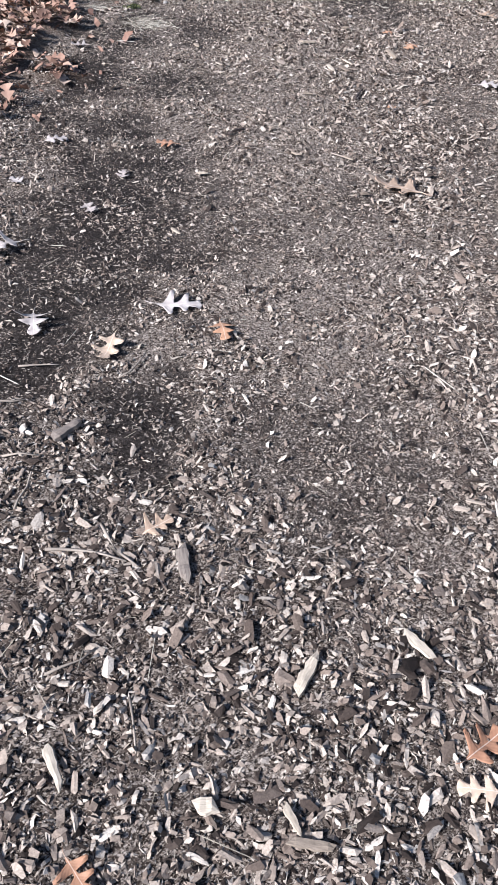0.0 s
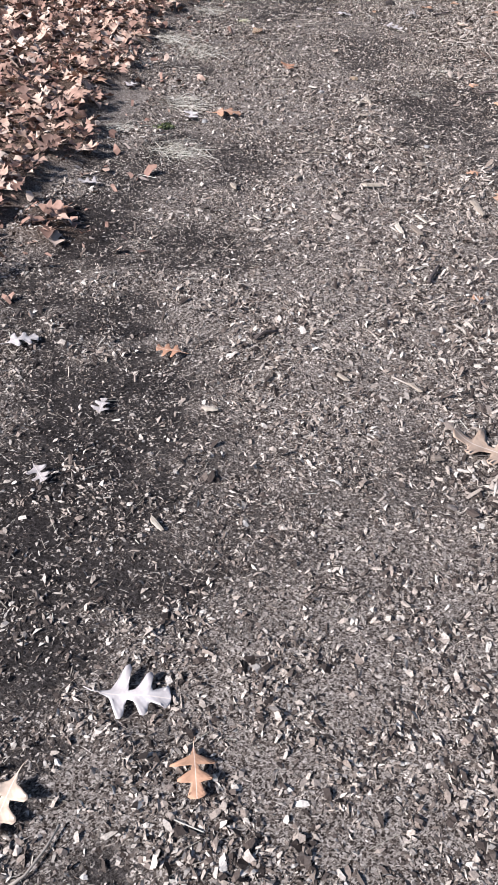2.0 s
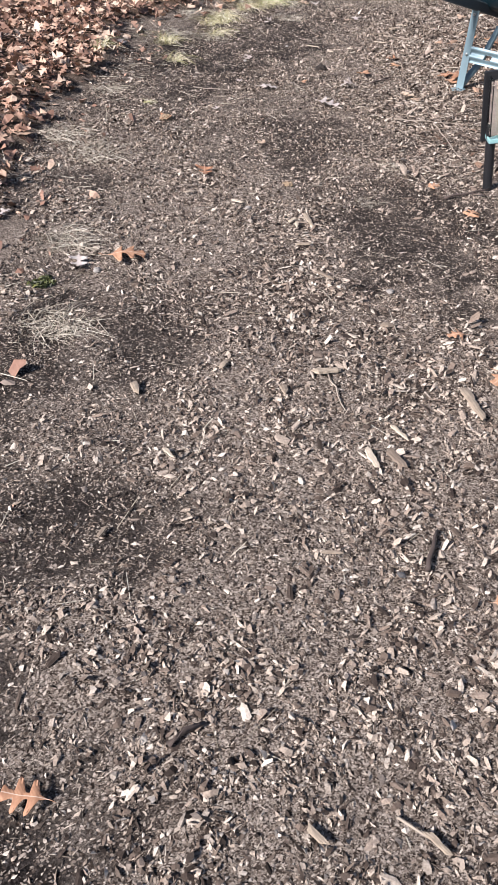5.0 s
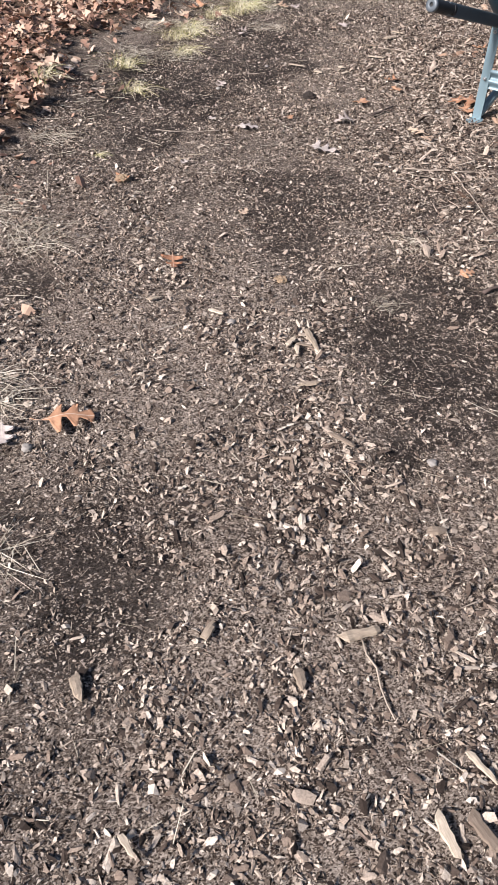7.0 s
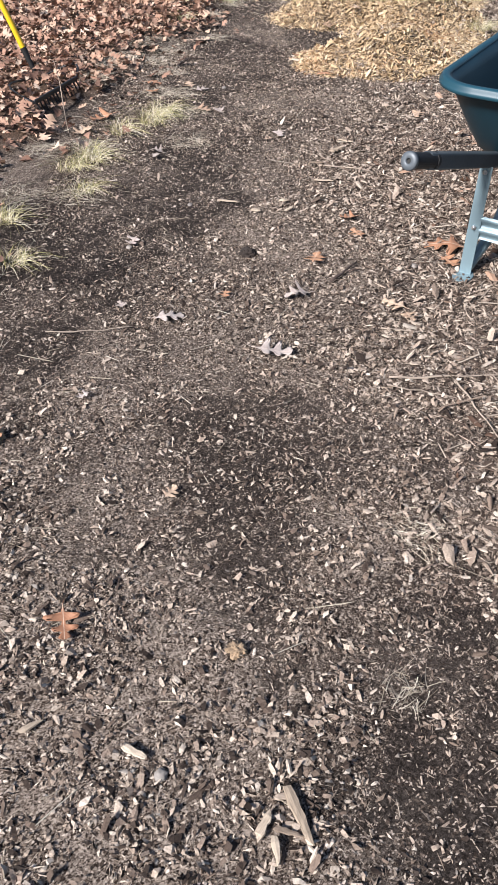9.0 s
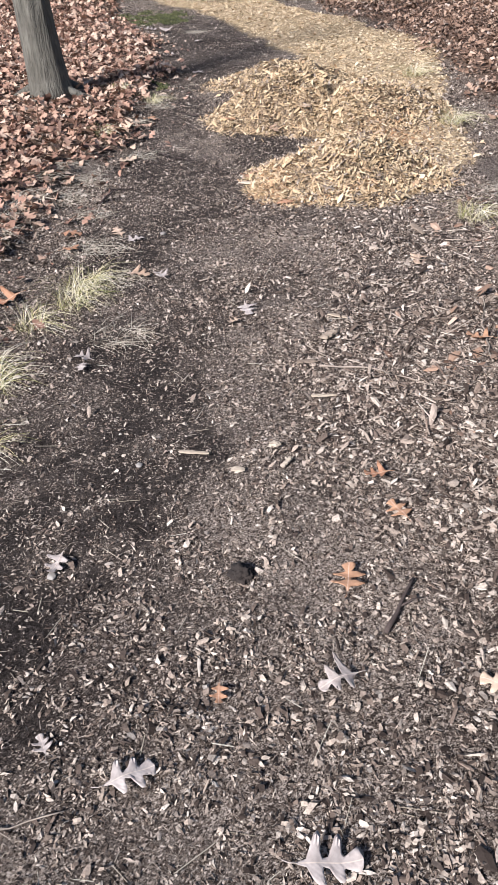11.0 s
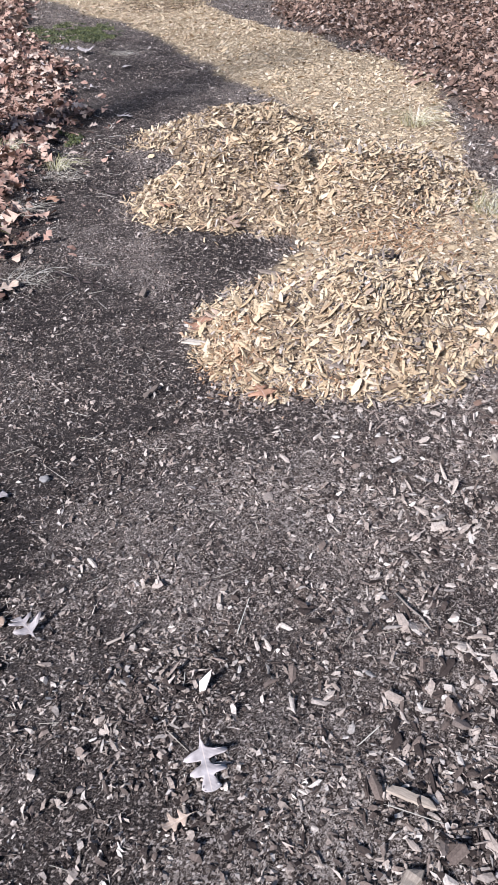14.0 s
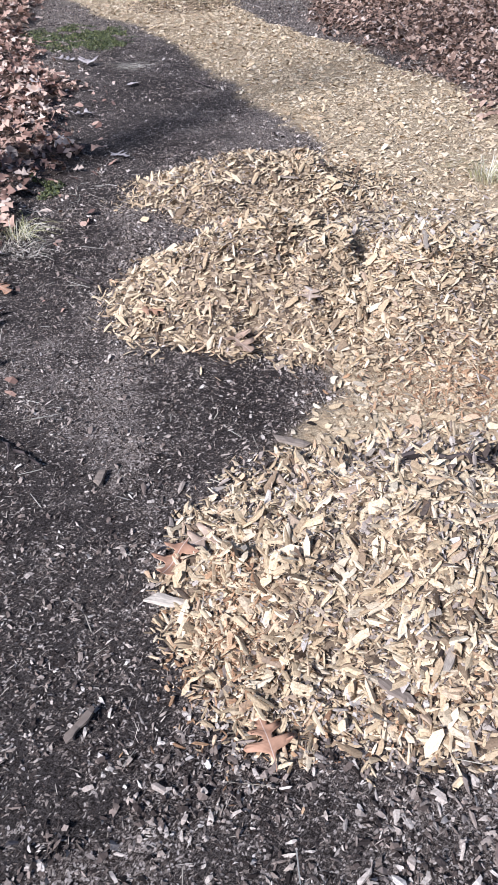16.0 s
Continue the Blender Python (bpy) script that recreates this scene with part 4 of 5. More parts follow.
x, y = strewn(20500, -3.0, 0.0, 4.4, 20.5, drift)
litter("leaf_litter", x, y, litter_mat, "deep drift of dry brown oak leaves beside the path", 0.045, 0.04, 0.09)
x, y = strewn(5600, 1.5, 4.3, 11.5, 21.0, lambda x, y: 0.85 * step(0.1, 0.7, litter_mask(x, y)) + 0.06 * step(1.6, 1.9, x) * (1 - sheet_mask(x, y)))
litter("leaf_litter", x, y, dark_litter_mat, "thin brown oak leaf litter on dark woodland ground", 0.025, 0.035, 0.075)
x, y = strewn(130, 0.6, 2.2, 8.6, 10.3, lambda x, y: 0.9 * step(0.55, 1.1, x))
litter("leaf_litter", x, y, dark_litter_mat, "scattered brown leaves under the wheelbarrow", 0.01)
x, y = strewn(1500, -4.5, 5.5, 20.0, 24.5, lambda x, y: litter_mask(x, y) * 0.8)
litter("leaf_litter", x, y, dark_litter_mat, "brown leaf litter on the far woodland floor", 0.02)
for x0, x1, y0, y1, n, mat in ((-2.6, 0.0, 4.6, 18.0, 26000, litter_mat), (1.5, 4.2, 11.5, 20.0, 30000, dark_litter_mat)):
    x, y = strewn(n, x0, x1, y0, y1, lambda x, y: np.clip(litter_mask(x, y) + 0.12 * litter_mask(x - 0.35, y), 0, 1))
    n = len(x)
    L = lens(n, 0.6, 1.0, 2.0) * 0.026
    tagged(new("leaf_fragments", scattered("leaf_fragments", x, y, L, L * rng.uniform(0.35, 0.8, n), L * rng.uniform(0.1, 0.4, n), 0.4, mat, 0.5, "plate")),
           "crumbled brown leaf fragments between the fallen leaves", "leaf litter", kind="stuff")


# ---- grass ----
def tuft(x, y, radius, height, blades, material, label, spread=0.45):
    v, q = [], []
    for i in range(blades):
        a, rr = rnd.uniform(0, 6.283), radius * spread * math.sqrt(rnd.random())
        bx, by = rr * math.cos(a), rr * math.sin(a)
        out = a + rnd.uniform(-1.6, 1.6) * (1 + spread)
        h = height * rnd.uniform(0.5, 1.15)
        reach = radius * rnd.uniform(0.35, 1.5)
        w = rnd.uniform(0.0006, 0.0014)
        curl = rnd.uniform(-0.6, 0.6) * reach
        px, py = -math.sin(out) * w, math.cos(out) * w
        o = len(v)
        for k in range(5):
            s = k / 4
            cx, cy = bx + math.cos(out) * reach * s ** 1.3, by + math.sin(out) * reach * s ** 1.3
            cz = h * math.sin(s * 2.4) * (1 - 0.12 * s) - 0.004
            f = 1 - 0.85 * s
            cx, cy = cx - math.sin(out) * curl * s * s, cy + math.cos(out) * curl * s * s
            v += [(cx - px * f, cy - py * f, max(cz, 0.003)), (cx + px * f, cy + py * f, max(cz, 0.003) + w * 0.6)]
        q += [(o + 2 * k, o + 2 * k + 1, o + 2 * k + 3, o + 2 * k + 2) for k in range(4)]
    ob = new("grass_tuft", mesh_arrays("grass_tuft", np.array(v), np.array(q), material))
    ob.location = (x, y, float(surface(np.array([x]), np.array([y]))[0]))
    return tagged(ob, label, "grass", "grass tufts beside the path")


GREEN = [(-1.21, 9.2, 0.16), (-1.03, 9.78, 0.13), (-0.72, 10.62, 0.13), (-1.5, 8.8, 0.12), (-1.07, 8.85, 0.12), (-0.97, 9.98, 0.13), (-0.86, 10.3, 0.14), (-1.04, 8.04, 0.05),
         (-0.68, 10.68, 0.15), (-0.95, 9.88, 0.15), (-0.93, 9.52, 0.13), (-0.64, 13.95, 0.13), (-0.38, 13.75, 0.13), (1.12, 11.1, 0.16), (1.55, 12.72, 0.2), (-0.72, 10.48, 0.16), (1.68, 14.1, 0.2), (-0.70, 12.74, 0.12)]
STRAW = [(-0.94, 6.42, 0.12), (-1.1, 6.07, 0.1), (-0.79, 5.93, 0.13), (-0.96, 6.47, 0.12), (-0.83, 5.92, 0.14), (-1.11, 7.3, 0.17), (-1.33, 7.49, 0.15), (-0.98, 9.47, 0.13), (0.2, 7.5, 0.10),
         (0.11, 7.05, 0.07), (-1.12, 11.45, 0.15), (-0.64, 11.08, 0.15), (-0.54, 10.67, 0.15), (-0.55, 10.2, 0.14), (-0.46, 12.45, 0.13), (-0.37, 13.6, 0.13), (-0.75, 11.05, 0.14), (1.36, 11.5, 0.14),
         (0.05, 16.75, 0.14), (-1.3, 8.2, 0.14), (-0.85, 11.7, 0.14), (-1.0, 11.95, 0.15), (-0.93, 12.2, 0.14), (-0.78, 12.0, 0.13), (-1.15, 11.15, 0.15), (-1.05, 11.65, 0.15), (-0.72, 11.45, 0.13), (-1.02, 10.1, 0.13), (-1.2, 10.0, 0.14), (-1.25, 9.5, 0.14), (-0.55, 13.1, 0.13)]
for x, y, r in GREEN:
    tuft(x, y, r * 0.85, r * rnd.uniform(0.34, 0.55), int(850 * r), green_blades, "tuft of yellow-green grass with dry straw tips")
for x, y, r in STRAW:
    tuft(x, y, r * 0.7, r * rnd.uniform(0.10, 0.2), int(800 * r), straw_blades, "flattened tuft of dead straw-coloured grass", 1.0)


# moss cushions
def moss(x, y, a, b, count):
    u, w = rng.normal(0, 0.5, count), rng.normal(0, 0.5, count)
    on = (u * u + w * w < 1) & (fractal(x + u * a, y + w * b, 7.0, 71) > 0.36 + 0.2 * (u * u + w * w))
    px, py = x + u[on] * a, y + w[on] * b
    n = len(px)
    L = rng.uniform(0.010, 0.024, n)
    me = scattered("moss_patch", px, py, L, L * 0.7, L * 0.9, 0.6, moss_mat, 0.4, "shred")
    return tagged(new("moss_patch", me), "cushion of dark green moss on bare earth", "moss", kind="stuff")


moss(-0.33, 17.85, 0.5, 0.62, 13000)
moss(-0.05, 17.6, 0.2, 0.25, 2200)
moss(-0.31, 14.3, 0.1, 0.16, 900)
moss(-0.92, 6.15, 0.05, 0.05, 260)


# ---- twigs and sticks ----
def stick(points, r, material, label):
    bm = bmesh.new()
    pts = []
    for (x0, y0), (x1, y1) in zip(points, points[1:]):
        n = max(2, int(math.hypot(x1 - x0, y1 - y0) / 0.03))
        pts += [(x0 + (x1 - x0) * k / n, y0 + (y1 - y0) * k / n) for k in range(n)]
    pts.append(points[-1])
    ax = np.array([p[0] for p in pts]) + rng.normal(0, 0.003, len(pts))
    ay = np.array([p[1] for p in pts]) + rng.normal(0, 0.003, len(pts))
    az = surface(ax, ay).max() * 0.3 + surface(ax, ay) * 0.7 + r + 0.004 + rng.uniform(0, 0.004, len(pts))
    radii = [r * (1.1 - 0.6 * i / len(pts)) * rnd.uniform(0.85, 1.15) for i in range(len(pts))]
    add_tube(bm, list(zip(ax, ay, az)), radii, 6)
    if len(pts) > 6:
        k = len(pts) // 2
        p = Vector((ax[k], ay[k], az[k]))
        d = Vector((ax[k] - ax[k - 1], ay[k] - ay[k - 1], 0)).normalized()
        side = Vector((-d.y, d.x, 0)) * rnd.choice((-1, 1))
        add_tube(bm, [p, p + d * 0.03 + side * 0.025 + Vector((0, 0, 0.004)), p + d * 0.05 + side * 0.05], [radii[k] * 0.6, radii[k] * 0.5, 0.0008], 5)
    ob = smooth(part("twig", bm, material, None))
    return tagged(ob, label, "twig", "twigs on the ground")


PALE_TWIGS = [[(-0.47, 3.23), (-0.37, 3.25)], [(-0.31, 2.77), (-0.31, 2.9)], [(0.21, 4.61), (0.27, 4.58)], [(0.23, 8.1), (0.41, 8.11), (0.52, 7.66), (0.66, 7.57)], [(0.41, 8.11), (0.74, 8.13)],
              [(0.02, 5.82), (0.08, 5.66)], [(0.16, 9.85), (0.33, 9.81), (0.49, 9.68)], [(0.74, 9.79), (0.8, 10.05), (0.88, 10.26)], [(-0.86, 8.35), (-0.58, 8.38)], [(0.21, 8.07), (0.4, 8.0)],
              [(0.23, 8.38), (0.36, 8.36)], [(0.14, 10.0), (0.2, 9.89)], [(0.41, 10.63), (0.45, 10.52)], [(-0.2, 10.61), (-0.13, 10.65)], [(-0.22, 2.69), (-0.13, 2.70), (-0.06, 2.69)], [(-0.13, 2.76), (-0.08, 2.71), (-0.03, 2.68)], [(-0.39, 2.91), (-0.31, 2.93)],
              [(-0.21, 3.22), (-0.17, 3.32)], [(-0.46, 3.08), (-0.4, 3.1)], [(0.66, 3.88), (0.72, 3.87)], [(-0.14, 2.44), (-0.06, 2.5)], [(0.02, 2.42), (0.05, 2.33)]]
DARK_TWIGS = [[(0.27, 5.13), (0.3, 5.26)], [(-0.18, 4.67), (-0.13, 4.72)], [(0.42, 7.16), (0.61, 7.28)], [(0.1, 8.7), (0.2, 8.86)], [(-0.36, 12.45), (-0.18, 12.28)], [(-0.66, 11.61), (-0.6, 11.81), (-0.5, 11.83)],
              [(0.49, 16.32), (0.62, 15.99)], [(0.64, 11.98), (0.9, 11.93)], [(-1.25, 17.6), (-0.75, 18.2), (-0.55, 18.3)], [(-0.2, 13.4), (-0.05, 13.25)]]
for line in PALE_TWIGS:
    stick(line, 0.0034 if len(line) > 2 else 0.0024, twig_mat, "thin pale weathered twig lying on wood chips")
for line in DARK_TWIGS:
    stick(line, 0.006, dark_twig_mat, "short dark bark-covered stick on the ground")

# upright dry stem among the leaves
bm = bmesh.new()
add_tube(bm, [(-1.13, 10.30, 0.0), (-1.14, 10.31, 0.12), (-1.15, 10.34, 0.24), (-1.17, 10.36, 0.33)], [0.003, 0.0028, 0.0024, 0.0016], 5)
tagged(part("dry_stem", bm, twig_mat, None), "thin dry plant stem standing among leaves", "stem")


# ---- large loose splinters: x, y, length, width, turn ----
SPLINTERS = [(0.3, 2.51, 0.08, 0.027, 68), (-0.07, 2.29, 0.074, 0.018, -53), (0.3, 2.27, 0.047, 0.016, -52), (0.33, 2.24, 0.065, 0.016, -1), (0.17, 2.27, 0.034, 0.028, 8), (0.49, 2.6, 0.067, 0.02, -39),
             (0.02, 5.83, 0.083, 0.025, 24), (0.42, 5.75, 0.15, 0.03, -73), (0.21, 5.48, 0.07, 0.024, -55), (0.15, 5.47, 0.072, 0.019, -66), (0.34, 4.32, 0.031, 0.022, 13), (0.07, 5.15, 0.045, 0.012, 8),
             (0.27, 4.58, 0.048, 0.014, -39), (0.08, 4.56, 0.039, 0.017, -37), (-0.22, 4.34, 0.032, 0.018, 13), (-0.23, 3.95, 0.045, 0.014, -40)]
SPLINTERS_MID = [(-0.11, 6.6, 0.054, 0.018, 10), (-0.11, 6.81, 0.1, 0.022, -69), (0.22, 5.59, 0.063, 0.016, -47), (-0.43, 5.13, 0.035, 0.012, 75), (-0.09, 5.72, 0.04, 0.025, -69), (-0.02, 6.39, 0.073, 0.017, -30),
                 (-0.49, 5.66, 0.051, 0.028, -66), (-0.34, 5.4, 0.043, 0.014, -48), (-0.27, 5.8, 0.042, 0.024, 71), (0.19, 6.12, 0.043, 0.026, 8), (-0.17, 6.79, 0.048, 0.018, 60), (-0.13, 6.78, 0.046, 0.013, -19),
                 (-0.4, 6.92, 0.049, 0.016, -29), (-0.6, 6.97, 0.044, 0.015, 37), (-0.31, 7.53, 0.027, 0.014, 2), (-0.15, 6.75, 0.043, 0.016, -82)]
SPLINTERS_FAR = [(-0.29, 9.43, 0.09, 0.016, -14), (-0.05, 9.43, 0.031, 0.031, -32), (0.14, 9.67, 0.08, 0.017, -3), (0.29, 10.19, 0.077, 0.021, -34), (0.23, 10.05, 0.079, 0.03, 43), (-0.17, 9.33, 0.039, 0.02, -9),
                 (-0.03, 9.34, 0.049, 0.016, 49), (0.12, 9.88, 0.068, 0.02, -8), (0.83, 11.0, 0.13, 0.03, -80), (0.13, 11.78, 0.112, 0.03, -20), (-0.05, 11.53, 0.077, 0.018, 52), (0.46, 12.29, 0.089, 0.027, -23),
                 (0.5, 11.49, 0.069, 0.025, -49), (0.6, 11.51, 0.087, 0.018, 56), (-0.03, 12.21, 0.053, 0.028, 70), (1.0, 12.97, 0.14, 0.019, -105), (0.73, 13.94, 0.087, 0.024, -21), (1.4, 13.52, 0.15, 0.035, 53)]
for i, (x, y, l, w, turn) in enumerate(SPLINTERS + SPLINTERS_MID + SPLINTERS_FAR):
    ob = lay(new("wood_splinter", chip_mesh("wood_splinter", l, w, min(0.010, 0.3 * w), big_chip_mat, 300 + i)), x, y, turn, 4, 0.010)
    tagged(ob, "large pale split wood chip lying on the mulch", "wood chip", "large wood chips on the path")
for x, y, l, w, turn in ((0.05, 2.7, 0.078, 0.03, -71), (-0.28, 3.02, 0.083, 0.03, 60), (0.42, 13.65, 0.074, 0.018, -31), (1.22, 13.43, 0.16, 0.04, 59)):
    ob = lay(new("bark_piece", chip_mesh("bark_piece", l, w, 0.012, bark_strip_mat, int(900 + x * 100))), x, y, turn, 4, 0.004)
    tagged(ob, "dark grey piece of bark lying on the mulch", "bark", "bark pieces on the path")


# ---- clods and stones ----
def lump(name, x, y, r, squash, material, label, category, seed, rough=0.12):
    bm = bmesh.new()
    bmesh.ops.create_icosphere(bm, subdivisions=4 if rough > 0.2 else 3, radius=r)
    for v in bm.verts:
        d = v.co.normalized()
        v.co *= 1 + 0.35 * noise.noise(d * 1.7 + Vector((seed, 0, 0))) + rough * noise.noise(d * 5 + Vector((0, seed, 0))) + 0.7 * rough * noise.noise(d * 11 + Vector((0, 0, seed)))
        v.co.z *= squash
    ob = smooth(part(name, bm, material, None))
    ob.matrix_basis = pose(x, y, float(surface(np.array([x]), np.array([y]))[0]) + r * squash * 0.55, 0, 0, seed * 50)
    return tagged(ob, label, category)


clod_mat = painted("crumbly dark soil", (0.03, 0.022, 0.018), 0.95, 0, 120, 0.004, 0.5)
stone_mat = painted("pale pebble", (0.27, 0.245, 0.22), 0.7, 0, 160, 0.0008, 0.3)
rot_mat = painted("crumbly rotten wood", (0.33, 0.235, 0.15), 0.95, 0, 160, 0.006, 0.6)
lump("soil_clod", -0.20, 8.93, 0.028, 0.75, clod_mat, "dark rounded clod of earth on the path", "clod", 1, 0.3)
lump("rotten_wood_lump", -0.22, 7.14, 0.018, 0.5, rot_mat, "crumbly lump of tan rotten wood", "wood lump", 2, 0.5)
lump("rotten_wood_lump", -0.88, 7.81, 0.028, 0.5, rot_mat, "crumbly lump of brown rotten wood", "wood lump", 3, 0.5)
for i, (x, y, r) in enumerate(((-0.35, 11.18, 0.013), (-0.35, 6.88, 0.012), (-0.77, 6.26, 0.014), (0.42, 8.85, 0.012), (-0.66, 8.99, 0.012), (-0.45, 9.4, 0.01), (0.2, 6.35, 0.012))):
    lump("pebble", x, y, r, 0.6, stone_mat, "small pale rounded pebble on the path", "pebble", 10 + i)["group"] = "pebbles on the path"


# ---- trees ----
def tree(x, y, r, height, lean, seed, label):
    rr = random.Random(seed)
    root = tagged(new("tree"), label, "tree")
    root.location = (x, y, float(land(np.array([x]), np.array([y]))[0]) - 0.05)
    n = 26
    pts, radii = [], []
    for i in range(n):
        s = i / (n - 1)
        pts.append((lean[0] * s * height + 0.05 * math.sin(s * 5 + seed), lean[1] * s * height + 0.05 * math.cos(s * 4 + seed), s * s * height * 0.6 + s * height * 0.4))
        z = pts[-1][2]
        radii.append(r * (1 - 0.72 * s) * (1 + 0.28 * math.exp(-z / 0.12)))
    bm = bmesh.new()
    add_tube(bm, pts, radii, 48, 0.16)
    smooth(part("trunk", bm, bark_mat, root))
    for i in range(9):
        s = 0.4 + 0.6 * i / 9
        k = int(s * (n - 1))
        p = Vector(pts[k])
        a = i * 2.4 + seed
        d = Vector((math.cos(a), math.sin(a), 0.75)).normalized()
        limb, q, rad = [p], p, [radii[k] * 0.5]
        for m in range(1, 7):
            q = q + d * (0.45 * (1.3 - s * 0.6))
            d = (d + Vector((rr.uniform(-0.3, 0.3), rr.uniform(-0.3, 0.3), rr.uniform(-0.1, 0.25)))).normalized()
            limb.append(q)
            rad.append(radii[k] * 0.5 * (1 - m / 7.5))
        bm = bmesh.new()
        add_tube(bm, limb, rad, 8)
        for m in range(2, 7):
            for _ in range(3):
                b = limb[m]
                e = Vector((rr.uniform(-1, 1), rr.uniform(-1, 1), rr.uniform(0, 0.8)))
                add_tube(bm, [b, b + e * 0.3, b + e * 0.55 + Vector((0, 0, 0.1))], [rad[m] * 0.45, rad[m] * 0.28, 0.003], 5)
        smooth(part("limb", bm, bark_mat, root))
    for i in range(5):
        a = i * 1.26 + seed
        bm = bmesh.new()
        pr = [Vector((math.cos(a + 0.15 * k) * (r * 0.7 + 0.09 * k), math.sin(a + 0.15 * k) * (r * 0.7 + 0.09 * k), 0.13 - 0.035 * k)) for k in range(5)]
        add_tube(bm, pr, [r * 0.3, r * 0.22, r * 0.15, r * 0.1, r * 0.05], 8)
        smooth(part("root", bm, bark_mat, root))
    return root


tree(-1.11, 13.88, 0.135, 8.5, (-0.01, 0.0), 3, "grey-barked woodland tree standing in brown leaf litter")
tree(-1.62, 20.35, 0.2, 10, (0.0, 0.01), 8, "dark-barked tree with spreading roots at the wood's edge")
bm = bmesh.new()
add_tube(bm, [(-1.98, 13.45, 0.03), (-1.90, 13.7, 0.12), (-1.82, 13.9, 0.21), (-1.75, 14.07, 0.24), (-1.69, 14.25, 0.16), (-1.64, 14.42, 0.06), (-1.60, 14.55, 0.02)], [0.034, 0.032, 0.030, 0.028, 0.025, 0.022, 0.018], 10, 0.1)
tagged(smooth(part("fallen_branch", bm, dark_twig_mat, None)), "dark curved fallen branch arching over leaf litter", "branch")


# ---- wheelbarrow ----
def rounded(u0, u1, v0, v1, z0, z1, r, seg=6):
    """A rounded rectangle of places; z runs from z0 at v0 to z1 at v1."""
    out = []
    for cx, cy, a0 in ((u1 - r, v1 - r, 0), (u0 + r, v1 - r, 90), (u0 + r, v0 + r, 180), (u1 - r, v0 + r, 270)):
        for k in range(seg + 1):
            a = radians(a0 + 90 * k / seg)
            u, v = cx + r * math.cos(a), cy + r * math.sin(a)
            out.append((u, v, z0 + (z1 - z0) * (v - v0) / (v1 - v0)))
    return out


def loft(bm, loops, closed_end=True):
    rings = [[bm.verts.new(p) for p in loop] for loop in loops]
    n = len(rings[0])
    for a, b in zip(rings, rings[1:]):
        for k in range(n):
            bm.faces.new((a[k], a[(k + 1) % n], b[(k + 1) % n], b[k]))
    if closed_end:
        bm.faces.new(rings[0])
        bm.faces.new(rings[-1])
    return rings


